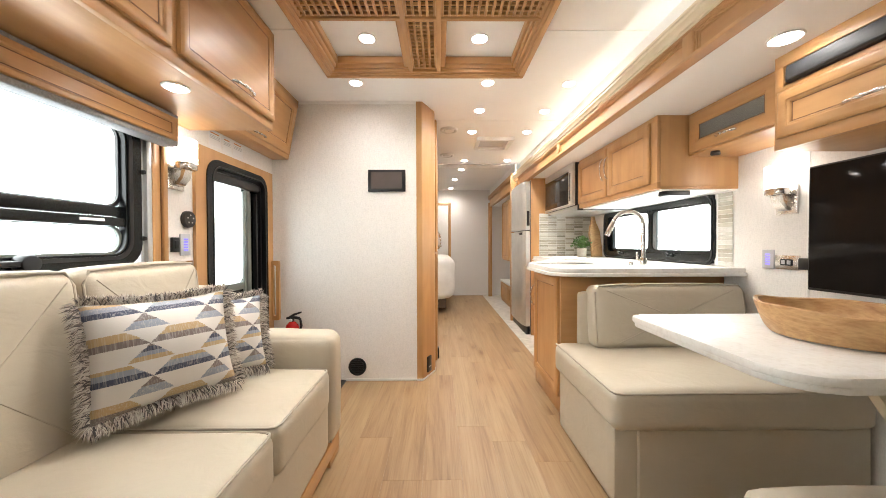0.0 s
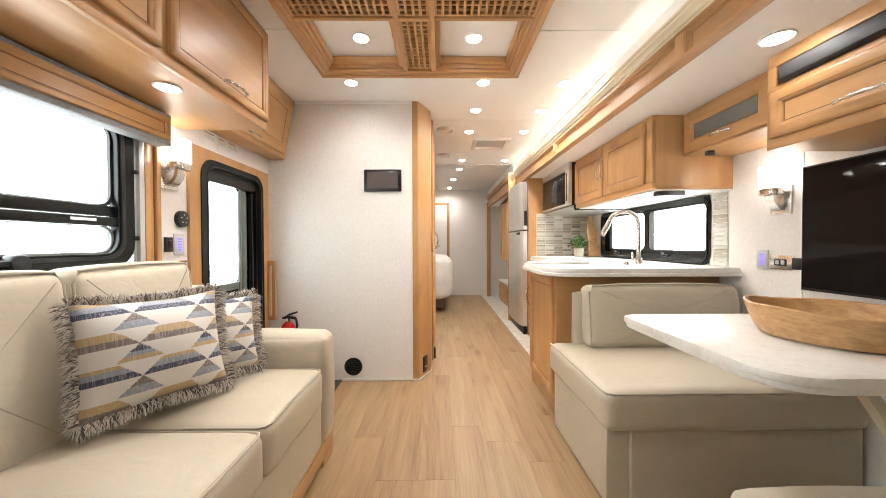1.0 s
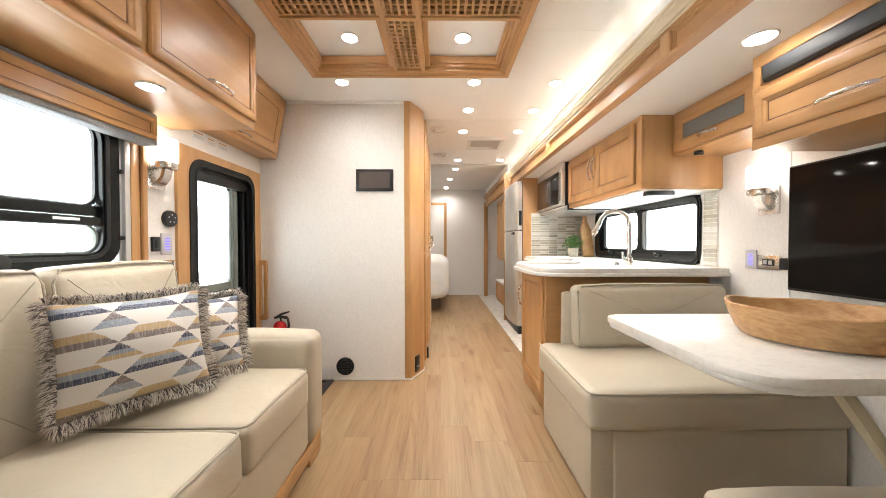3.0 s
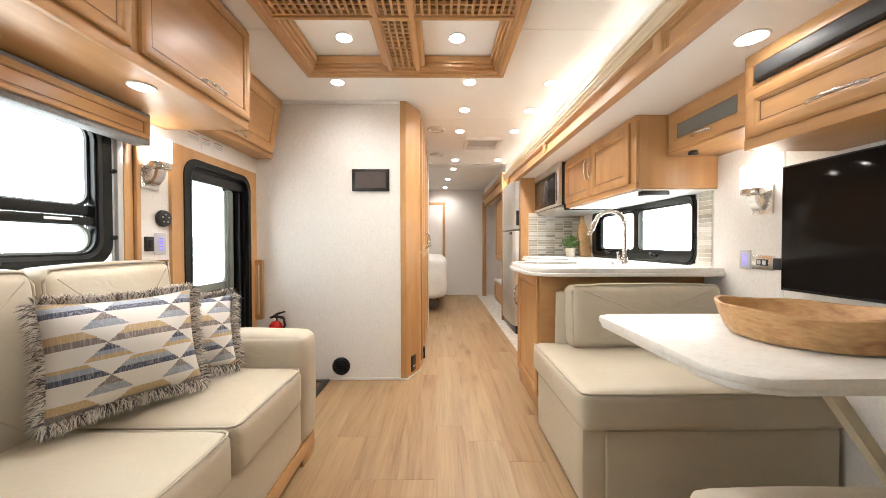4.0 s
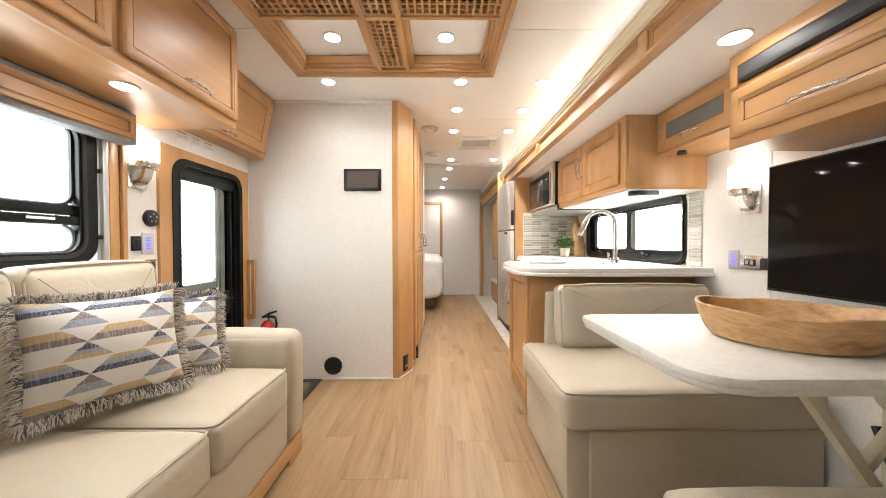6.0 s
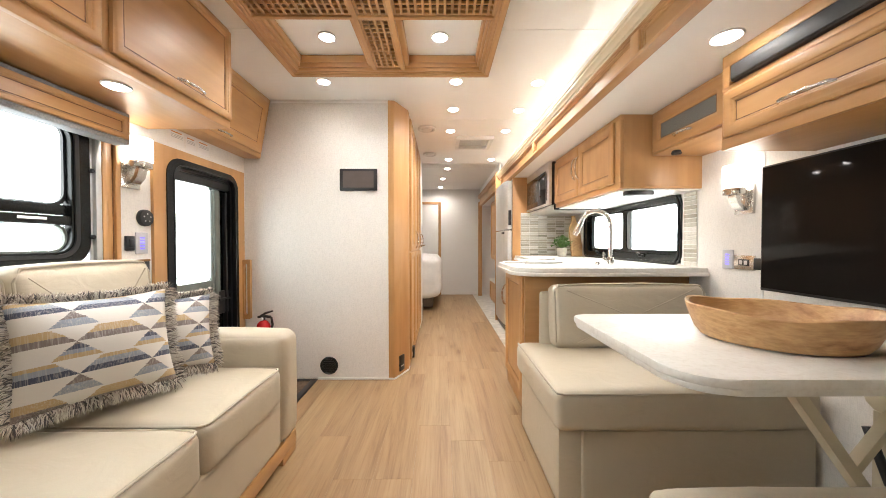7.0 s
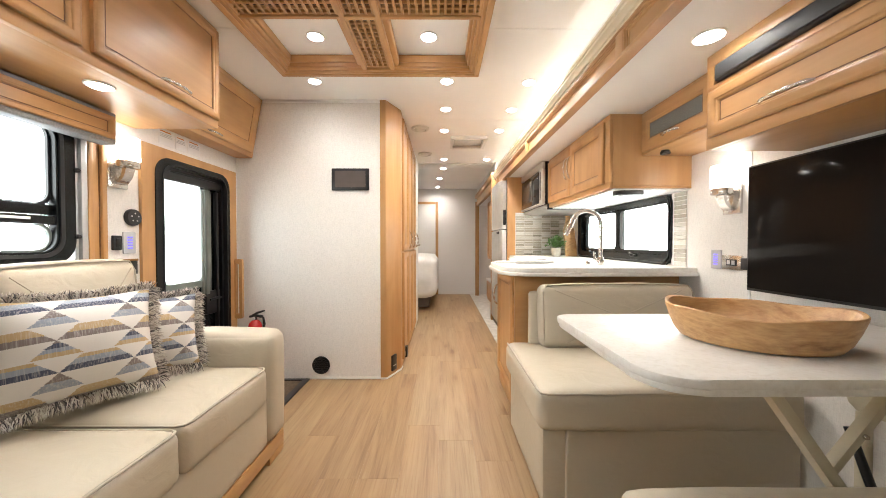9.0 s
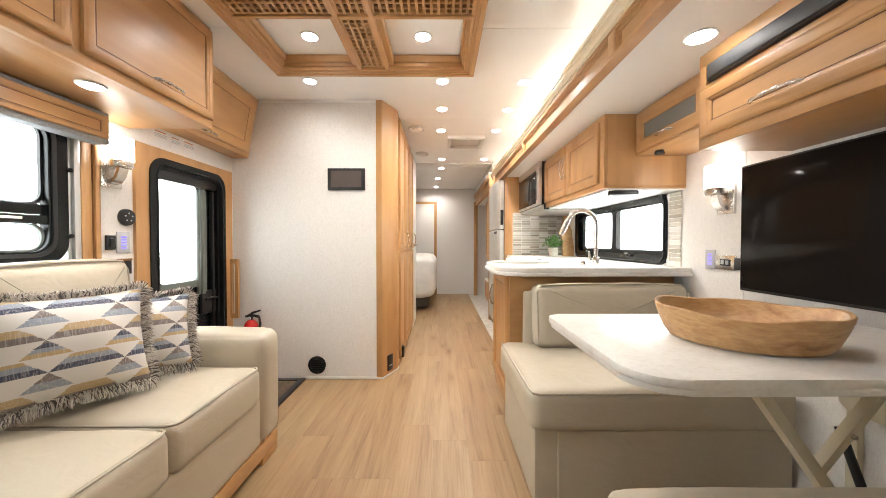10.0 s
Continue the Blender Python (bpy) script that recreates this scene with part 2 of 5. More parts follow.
def pillow_mat():
    """Woven geometric cloth: hexagons and hourglasses cut from striped bands, in the cushion's own x and z."""
    m, nt, b = nodes_of("geometric_woven_cloth")
    tc = nt.nodes.new("ShaderNodeTexCoord")
    sp = nt.nodes.new("ShaderNodeSeparateXYZ")
    nt.links.new(tc.outputs["Object"], sp.inputs[0])
    jit = noise_tex(nt, coords(nt, (60, 1, 500)), 1.0, 2.0)
    jit2 = noise_tex(nt, coords(nt, (500, 1, 40)), 1.0, 2.0)
    u = math2(nt, "ADD", sp.outputs["X"], math2(nt, "MULTIPLY", math2(nt, "SUBTRACT", jit, 0.5), 0.018))
    w = math2(nt, "ADD", sp.outputs["Z"], math2(nt, "MULTIPLY", math2(nt, "SUBTRACT", jit2, 0.5), 0.006))
    w = math2(nt, "ADD", w, 0.505)
    band, period = 0.096, 0.178
    tri = math2(nt, "PINGPONG", w, band / 2)
    fu = math2(nt, "ABSOLUTE", math2(nt, "SUBTRACT", math2(nt, "MODULO", math2(nt, "ADD", u, 0.955), period), period / 2))
    inside = math2(nt, "LESS_THAN", fu, math2(nt, "ADD", math2(nt, "MULTIPLY", tri, 1.12), 0.035))
    fr2 = math2(nt, "DIVIDE", math2(nt, "MODULO", w, band * 2), band * 2)
    cream, navy, grey, must, taupe = (0.66, 0.63, 0.59), (0.062, 0.072, 0.115), (0.27, 0.30, 0.36), (0.47, 0.335, 0.175), (0.20, 0.165, 0.155)
    ra = ramp(nt, fr2, (0.0, cream), (0.25, navy), (0.335, grey), (0.42, must), (0.475, cream), (0.75, taupe), (0.85, must), (0.97, cream))
    rb = ramp(nt, fr2, (0.0, grey), (0.12, taupe), (0.25, cream), (0.50, must), (0.57, grey), (0.63, navy), (0.70, taupe), (0.75, cream))
    for r in (ra, rb):
        r.color_ramp.interpolation = "CONSTANT"
    col = mixc(nt, inside, rb.outputs["Color"], ra.outputs["Color"])
    th = noise_tex(nt, coords(nt, (260, 260, 14)), 1.0, 2.0)
    col = mixc(nt, ramp(nt, th, (0.46, (0, 0, 0)), (0.74, (0.42, 0.42, 0.42))).outputs["Color"], col, cream)
    nt.links.new(col, b.inputs["Base Color"])
    b.inputs["Roughness"].default_value = 0.9
    bump(nt, b, jit, 0.3, 0.001)
    return m


PILLOW = pillow_mat()


def fringe_mat():
    m, nt, b = nodes_of("mixed_cotton_fringe")
    g = nt.nodes.new("ShaderNodeNewGeometry")
    c = ramp(nt, g.outputs["Random Per Island"], (0.0, (0.12, 0.11, 0.115)), (0.18, (0.27, 0.235, 0.21)), (0.36, (0.48, 0.43, 0.38)), (0.56, (0.70, 0.66, 0.60)))
    c.color_ramp.interpolation = "CONSTANT"
    nt.links.new(c.outputs["Color"], b.inputs["Base Color"])
    b.inputs["Roughness"].default_value = 0.95
    return m


FRINGE = fringe_mat()

# ---------------------------------------------------------------- building helpers
ORIGIN = {}


def thing(name, at, label="", category="", group="", kind="", turn=None):
    ob = new(name)
    ob.empty_display_size = 0.05
    ob.matrix_world = turn if turn is not None else Matrix.Translation(at)
    ORIGIN[ob] = Vector((0, 0, 0)) if turn is not None else Vector(at)
    return tagged(ob, label, category, group, kind)


def part(name, bm, material, parent=None, label="", category="", kind="", smooth=True, group=""):
    """Links a bmesh as one mesh object; under a parent its vertices are taken from the parent's base."""
    bmesh.ops.recalc_face_normals(bm, faces=bm.faces[:])
    o = ORIGIN.get(parent, Vector((0, 0, 0))) if parent else Vector((0, 0, 0))
    if parent:
        bmesh.ops.translate(bm, vec=-o, verts=bm.verts[:])
    me = bpy.data.meshes.new(name)
    bm.to_mesh(me)
    bm.free()
    me.materials.append(material)
    if smooth:
        me.shade_smooth()
        me.set_sharp_from_angle(angle=radians(38))
    ob = new(name, me)
    if parent:
        ob.parent = parent
        ORIGIN[ob] = o
    return tagged(ob, label, category, group, kind)


def box(x0, x1, y0, y1, z0, z1, bev=0.0, seg=2, bm=None):
    """A box with bevelled edges, added to bm."""
    b = bmesh.new()
    bmesh.ops.create_cube(b, size=1.0)
    for v in b.verts:
        v.co = Vector(((x0 + x1) / 2 + v.co.x * (x1 - x0), (y0 + y1) / 2 + v.co.y * (y1 - y0), (z0 + z1) / 2 + v.co.z * (z1 - z0)))
    if bev:
        bev = min(bev, 0.49 * min(abs(x1 - x0), abs(y1 - y0), abs(z1 - z0)))
        bmesh.ops.bevel(b, geom=b.edges[:], offset=bev, segments=seg, profile=0.5, affect="EDGES")
    return join(bm, b)


def join(bm, b, m=None):
    if m is not None:
        bmesh.ops.transform(b, matrix=m, verts=b.verts[:])
    if bm is None:
        return b
    me = bpy.data.meshes.new("tmp")
    b.to_mesh(me)
    b.free()
    bm.from_mesh(me)
    bpy.data.meshes.remove(me)
    return bm


def cyl(p0, p1, r0, r1=None, seg=24, bev=0.0, bm=None, cap=True):
    b = bmesh.new()
    r1 = r0 if r1 is None else r1
    d = Vector(p1) - Vector(p0)
    bmesh.ops.create_cone(b, cap_ends=cap, segments=seg, radius1=r0, radius2=r1, depth=d.length)
    if bev:
        rim = [e for e in b.edges if abs(e.verts[0].co.z - e.verts[1].co.z) < 1e-6]
        bmesh.ops.bevel(b, geom=rim, offset=bev, segments=2, profile=0.5, affect="EDGES")
    m = Matrix.Translation((Vector(p0) + Vector(p1)) / 2) @ d.to_track_quat("Z", "Y").to_matrix().to_4x4()
    return join(bm, b, m)


def tube(points, r, seg=12, bm=None, flat=1.0, closed=False):
    """A round rod along points; flat squeezes it sideways."""
    b = bmesh.new()
    pts = [Vector(p) for p in points]
    rings = []
    ref = Vector((0.31, 0.17, 0.93)).normalized()
    n = len(pts)
    for i, p in enumerate(pts):
        a, c = pts[(i - 1) % n if closed else max(i - 1, 0)], pts[(i + 1) % n if closed else min(i + 1, n - 1)]
        t = (c - a).normalized()
        s = t.cross(ref).normalized()
        k = s.cross(t)
        rr = r[i] if isinstance(r, (list, tuple)) else r
        rings.append([b.verts.new(p + s * rr * math.cos(2 * math.pi * j / seg) * flat + k * rr * math.sin(2 * math.pi * j / seg)) for j in range(seg)])
    for i in range(n if closed else n - 1):
        q, w = rings[i], rings[(i + 1) % n]
        for j in range(seg):
            b.faces.new((q[j], q[(j + 1) % seg], w[(j + 1) % seg], w[j]))
    if not closed:
        b.faces.new(rings[0])
        b.faces.new(rings[-1][::-1])
    return join(bm, b)


def prism(outline, lo, hi, axis="z", bev=0.0, bm=None, seg=2):
    """An outline of (a, b) pairs pushed from lo to hi along an axis: z takes (x, y), y takes (x, z), x takes (y, z)."""
    b = bmesh.new()

    def at(p, h):
        return {"z": (p[0], p[1], h), "y": (p[0], h, p[1]), "x": (h, p[0], p[1])}[axis]

    lower = [b.verts.new(at(p, lo)) for p in outline]
    upper = [b.verts.new(at(p, hi)) for p in outline]
    n = len(outline)
    b.faces.new(lower[::-1])
    b.faces.new(upper)
    rim = []
    for i in range(n):
        b.faces.new((lower[i], lower[(i + 1) % n], upper[(i + 1) % n], upper[i]))
    if bev:
        b.edges.ensure_lookup_table()
        caps = [e for e in b.edges if any(len(f.verts) == n for f in e.link_faces)]
        bmesh.ops.bevel(b, geom=caps, offset=bev, segments=seg, profile=0.5, affect="EDGES")
    return join(bm, b)


def round_rect(a0, a1, b0, b1, r, seg=6):
    """Corner-rounded outline; r is one radius, or four from the low-low corner round."""
    rs = [r] * 4 if isinstance(r, (int, float)) else r
    out = []
    for (cx, cy, start), rr in zip(((a0, b0, 180), (a1, b0, 270), (a1, b1, 0), (a0, b1, 90)), rs):
        ox = cx + rr if cx == a0 else cx - rr
        oy = cy + rr if cy == b0 else cy - rr
        for i in range(seg + 1):
            t = radians(start + 90 * i / seg)
            out.append((ox + rr * math.cos(t), oy + rr * math.sin(t)))
    return out


def ring_prism(outer, inner, lo, hi, axis="x", bm=None):
    """A frame between two outlines with equally many points."""
    b = bmesh.new()

    def at(p, h):
        return {"z": (p[0], p[1], h), "y": (p[0], h, p[1]), "x": (h, p[0], p[1])}[axis]

    n = len(outer)
    lv = [[b.verts.new(at(p, h)) for p in o] for o in (outer, inner) for h in (lo, hi)]
    ol, oh, il, ih = lv
    for i in range(n):
        j = (i + 1) % n
        for q in ((ol[i], ol[j], oh[j], oh[i]), (il[j], il[i], ih[i], ih[j]), (oh[i], oh[j], ih[j], ih[i]), (ol[j], ol[i], il[i], il[j])):
            b.faces.new(q)
    return join(bm, b)


def cushion(x0, x1, y0, y1, z0, z1, r=0.04, puff=(0, 0, 0), n=14, wob=0.003, seed=0.0, bm=None):
    """An upholstered block: rounded edges, faces that swell by puff in x, y and z, and slight unevenness."""
    b = bmesh.new()
    bmesh.ops.create_cube(b, size=2.0)
    bmesh.ops.subdivide_edges(b, edges=b.edges[:], cuts=n, use_grid_fill=True)
    c = Vector(((x0 + x1) / 2, (y0 + y1) / 2, (z0 + z1) / 2))
    h = Vector(((x1 - x0) / 2, (y1 - y0) / 2, (z1 - z0) / 2))
    core = Vector([max(q - r, 1e-4) for q in h])
    for v in b.verts:
        u = v.co.copy()
        # finer steps near the edges
        s = Vector([math.copysign(1 - (1 - abs(q)) ** 1.7, q) for q in u])
        p = Vector((s.x * h.x, s.y * h.y, s.z * h.z))
        k = Vector([max(-core[i], min(core[i], p[i])) for i in range(3)])
        d = p - k
        p = k + (d.normalized() * r if d.length > 1e-7 else d)
        for i in range(3):
            if puff[i]:
                j, l = (i + 1) % 3, (i + 2) % 3
                p[i] += math.copysign(puff[i], u[i]) * (abs(u[i]) > 0.5) * (1 - s[j] ** 2) ** 0.7 * (1 - s[l] ** 2) ** 0.7
        w = noise.noise((p + c) * 5.0 + Vector((seed, seed, 0))) * wob
        v.co = c + p + (d.normalized() * w if d.length > 1e-7 else Vector((0, 0, w)))
    return join(bm, b)


# faces of cabinets: local u along the face, n outward, w up
def facing(origin, u, n):
    u, n = Vector(u).normalized(), Vector(n).normalized()
    w = Vector((0, 0, 1)) if abs(n.z) < 1e-4 and abs(u.z) < 1e-4 else u.cross(n)
    if w.z < 0:
        w = -w
    m = Matrix.Identity(4)
    for i, a in enumerate((u, n, w)):
        m.col[i] = (*a, 0)
    m.col[3] = (*origin, 1)
    return m


def moved(bm, m):
    bmesh.ops.transform(bm, matrix=m, verts=bm.verts[:])
    return bm


def bow_handle(m, length, parent, upright=False):
    """A nickel bow pull with a segmented grip."""
    pts, rad = [], []
    for i in range(17):
        s = i / 16
        a = (s - 0.5) * length
        out = 0.004 + 0.026 * math.sin(math.pi * s) ** 0.5
        pts.append((0, out, a) if upright else (a, out, 0))
        rad.append(0.0042 + 0.0026 * (i % 4 in (1, 2)))
    b = tube(pts, rad, 10)
    return part("handle", moved(b, m), NICKEL, parent, "brushed nickel bow handle")


def loops(outline_of, profile, bm=None, close_back=True):
    """Rings of points, one per (inset, height) of the profile, skinned into one moulding."""
    b = bmesh.new()
    rows = [[b.verts.new(p) for p in outline_of(i, h)] for i, h in profile]
    for q, w in zip(rows, rows[1:]):
        for k in range(len(q)):
            b.faces.new((q[k], q[(k + 1) % len(q)], w[(k + 1) % len(q)], w[k]))
    return join(bm, b)


def panel_door(name, m, u0, u1, w0, w1, parent, handle=None, t=0.02, rail=0.055, grain_u=WY, fill=None):
    """A framed cabinet door on the face m: one moulded frame, an inset panel, and a handle at (u, w)."""
    def rect(i, h):
        return [(u0 + i, h, w0 + i), (u1 - i, h, w0 + i), (u1 - i, h, w1 - i), (u0 + i, h, w1 - i)]

    prof = [(0.0, 0.0), (0.0, t - 0.007), (0.003, t - 0.005), (0.008, t - 0.001), (0.012, t), (rail - 0.010, t), (rail - 0.006, t - 0.002), (rail - 0.004, t - 0.005), (rail, t - 0.006), (rail + 0.004, t - 0.009), (rail + 0.007, t - 0.013), (rail + 0.008, 0.001)]
    d = part(name, moved(loops(rect, prof), m), grain_u, parent)
    q = box(u0 + rail + 0.004, u1 - rail - 0.004, 0.001, t * 0.36, w0 + rail + 0.004, w1 - rail - 0.004)
    part("panel", moved(q, m), fill or grain_u, d, "" if fill is None else "grey speaker cloth insert")
    e = rail + 0.0075
    line = ring_prism([(u0 + e, w0 + e), (u1 - e, w0 + e), (u1 - e, w1 - e), (u0 + e, w1 - e)], [(u0 + e + 0.003, w0 + e + 0.003), (u1 - e - 0.003, w0 + e + 0.003), (u1 - e - 0.003, w1 - e - 0.003), (u0 + e + 0.003, w1 - e - 0.003)], t * 0.36, t * 0.36 + 0.0012, "y")
    part("glaze_line", moved(line, m), GLAZE, d, "dark glazed groove")
    if handle:
        u, w, length, upright = handle
        bow_handle(m @ Matrix.Translation((u, t, w)), length, d, upright)
    return d


def boards(parent, material, *rows):
    """Separate boards of one carcass: (name, x0, x1, y0, y1, z0, z1)."""
    for nm, *dims in rows:
        part(nm, box(*dims, 0.002), material, parent)


def downlight(x, y, z, r=0.037, watts=LAMP_WATTS, group="recessed ceiling lights", spread=150):
    o = thing("downlight", (x, y, z), "small round recessed white downlight, switched on", "downlight", group)
    part("trim_ring", tube([(x + (r + 0.006) * math.cos(a), y + (r + 0.006) * math.sin(a), z - 0.002) for a in [2 * math.pi * i / 28 for i in range(28)]], 0.0045, 8, closed=True), WHITE, o)
    part("lens", tube([(x, y, z), (x, y, z - 0.006), (x, y, z - 0.011), (x, y, z - 0.013)], [r, r * 0.97, r * 0.75, r * 0.35], 28), LAMP_GLOW, o, "glowing frosted lens")
    if watts:
        area_lamp("downlight_lamp", pose(x, y, z - 0.016), r * 1.8, r * 1.8, watts, shape="DISK", spread=radians(spread))


# ---------------------------------------------------------------- setting: walls, floor, ceiling
LX, RX, PY, HC, SC = -1.27, 1.73, 2.645, 2.13, 1.785
NEAR, FAR = -1.5, 7.0
T = 0.06


def structure(name, bm, mat, label="", category="wall"):
    return part(name, bm, mat, None, label, category, "structure")


# left wall with the window and door openings
b = bmesh.new()
WINL = (-0.20, 1.485, 0.975, 1.555)
DOORL = (1.877, 2.523, 0.02, 1.523)
box(LX - T, LX, NEAR, WINL[0], 0, HC, bm=b)
box(LX - T, LX, WINL[0], WINL[1], 0, WINL[2], bm=b)
box(LX - T, LX, WINL[0], WINL[1], WINL[3], HC, bm=b)
box(LX - T, LX, WINL[1], DOORL[0], 0, HC, bm=b)
box(LX - T, LX, DOORL[0], DOORL[1], DOORL[3], HC, bm=b)
box(LX - T, LX, DOORL[1], FAR, 0, HC, bm=b)
structure("wall_west", b, WALL, "off-white linen-textured wall beside the sofa")

# partition facing the camera
structure("wall_partition", box(LX, -0.178, PY, PY + 0.05, 0, HC), WALL, "off-white linen-textured partition wall")
structure("baseboard", box(-0.72, -0.178, PY - 0.008, PY - 0.0005, 0.0, 0.018, 0.002), WHITE, "thin white base strip", "trim")

structure("ceiling_trim", box(-1.062, -0.178, PY - 0.010, PY - 0.0005, HC - 0.023, HC - 0.0005, 0.003), CEIL, "thin white trim where the partition meets the ceiling", "trim")

# right wall of the slide-out, with the kitchen window
b = bmesh.new()
WINR = (2.16, 3.585, 0.916, 1.354)
box(RX, RX + T, NEAR, WINR[0], 0, SC + 0.1, bm=b)
box(RX, RX + T, WINR[0], WINR[1], 0, WINR[2], bm=b)
box(RX, RX + T, WINR[0], WINR[1], WINR[3], SC + 0.1, bm=b)
box(RX, RX + T, WINR[1], FAR, 0, SC + 0.3, bm=b)
structure("wall_east", b, WALL, "off-white linen-textured slide-out wall")
structure("wall_north", box(LX, RX, FAR, FAR + T, 0, HC + 0.1), WALL, "off-white bedroom end wall")
# plain unseen wall closing the front end, added to keep daylight out
structure("wall_south", box(LX - T, RX + T, NEAR - T, NEAR, 0, HC + 0.1), WALL, "added unseen off-white wall closing the front end against daylight")

# ceiling of the main body, round the recessed light box
RECESS = (-0.64, 0.47, 0.50, 2.11)
b = bmesh.new()
GAP = 0.0022
for y0, y1 in ((NEAR, 1.768), (1.768, 3.04), (3.04, 4.75), (4.75, FAR)):
    y0, y1 = y0 + GAP, y1 - GAP
    if y0 < RECESS[3] and y1 > RECESS[2]:
        a0, a1 = max(y0, RECESS[2]), min(y1, RECESS[3])
        box(LX, RECESS[0], y0, y1, HC, HC + 0.02, bm=b)
        box(RECESS[1], 1.10, y0, y1, HC, HC + 0.02, bm=b)
        if y0 < a0:
            box(RECESS[0], RECESS[1], y0, a0, HC, HC + 0.02, bm=b)
        if y1 > a1:
            box(RECESS[0], RECESS[1], a1, y1, HC, HC + 0.02, bm=b)
    else:
        box(LX, 1.10 if y0 < 4.7 else RX, y0, y1, HC, HC + 0.02, bm=b)
structure("ceiling", b, CEIL, "smooth off-white panelled ceiling", "ceiling")
structure("ceiling_backing", box(LX - T, RX + T, NEAR - T, FAR + T, HC + 0.075, HC + 0.10), CEIL, "roof underside above the ceiling panels", "ceiling")
structure("ceiling_seal", box(LX, RX, 2.12, FAR, HC + 0.021, HC + 0.03), CEIL, "closed joint above the ceiling panels", "ceiling")
structure("ceiling_slide", box(1.03, RX, NEAR, 4.66, SC, SC + 0.02), CEIL, "lower off-white ceiling of the slide-out", "ceiling")
structure("ceiling_header", box(-0.05, 1.0, 4.70, 4.92, HC - 0.016, HC - 0.001, 0.004), WHITE, "white ceiling trim across the passage", "trim")
structure("cove_back", box(1.085, 1.10, NEAR, 4.66, SC + 0.021, HC), CEIL, "white back of the lighting cove", "trim")

# floor base, planks follow at the end
structure("floor", box(LX - T, RX + T, NEAR - T, FAR + T, -0.06, -0.011), OAK, "light oak vinyl plank floor", "floor")
structure("floor_slide", box(0.868, RX, 2.70, FAR, -0.010, 0.004, 0.002), STONE_FLOOR, "pale stone-look strip of floor beside the kitchen", "floor")

# outdoors
structure("backdrop", box(-3.2, -3.18, -4, 12, -1.0, 4.0), SKY_GLOW, "bright white overcast daylight outside", "backdrop")
part("backdrop_kitchen", box(3.4, 3.42, 0.5, 14, -1.0, 4.5), SKY_GLOW, None, "bright white overcast daylight outside", "backdrop", "structure")
area_lamp("window_daylight", pose(LX - 0.05, 0.64, 1.28, 0, -90, 0), 0.58, 1.6, SIDE, (0.97, 0.98, 1.0))

# ---------------------------------------------------------------- cornice beam with cove light over the slide-out
beam = thing("beam", (1.0, 0, SC), "maple cornice beam with recessed panels along the slide-out", "beam", kind="structure")
BX = 0.999
YB0, YB1 = NEAR, 4.66
part("bottom_rail", box(BX, BX + 0.052, YB0, YB1, SC - 0.002, SC + 0.014, 0.003, 2), WY, beam)
part("top_rail", box(BX, BX + 0.022, YB0, YB1, 1.889, 1.902, 0.003), WY, beam)
stiles = [4.45, 2.925, 1.40, -0.12, -1.45]
for y in stiles:
    part("stile", box(BX + 0.0006, BX + 0.0216, y - 0.028, y + 0.028, SC + 0.012, 1.890, 0.003), WZ, beam)
for a, c in zip(stiles[1:], stiles[:-1]):
    part("panel", box(BX + 0.021, BX + 0.028, a + 0.02, c - 0.02, SC + 0.008, 1.895), WY, beam)
    def rect(i, h, a=a, c=c):
        return [(BX + h, a + 0.027 + i, 1.798 + i * 0.6), (BX + h, c - 0.027 - i, 1.798 + i * 0.6), (BX + h, c - 0.027 - i, 1.890 - i), (BX + h, a + 0.027 + i, 1.890 - i)]
    part("moulding", loops(rect, [(0.0, 0.003), (0.005, 0.004), (0.006, 0.011), (0.012, 0.012), (0.013, 0.017), (0.018, 0.018), (0.020, 0.0215)]), WY, beam)
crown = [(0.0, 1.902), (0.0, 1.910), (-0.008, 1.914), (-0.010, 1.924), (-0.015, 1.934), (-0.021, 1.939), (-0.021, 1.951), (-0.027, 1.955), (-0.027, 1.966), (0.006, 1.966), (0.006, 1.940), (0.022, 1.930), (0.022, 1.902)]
part("crown", prism([(BX + x, z) for x, z in crown], YB0, YB1, "y"), LIT_MAPLE, beam, "maple crown moulding, colour lightened for the cove light")
part("led_strip", box(1.038, 1.043, YB0, YB1, 1.884, 1.889), COVE_GLOW, beam, "glowing warm white LED strip")
part("ledge", box(BX + 0.029, 1.086, YB0, YB1, 1.870, 1.882), WHITE, beam)

# ---------------------------------------------------------------- light box with woven lattice in the ceiling
RX0, RX1, RY0, RY1, RZ = -0.692, 0.52, 0.42, 2.163, 2.073
XM = (RX0 + RX1) / 2
cof = thing("ceiling_light_box", (XM, 1.3, RZ), "maple ceiling light box with lattice grilles and white panels", "ceiling panel")


def frame_strip(x0, x1, y0, y1, z0, z1, parent, mat, bev=0.006, name="frame_rail"):
    return part(name, box(x0, x1, y0, y1, z0, z1, bev, 3), mat, parent)


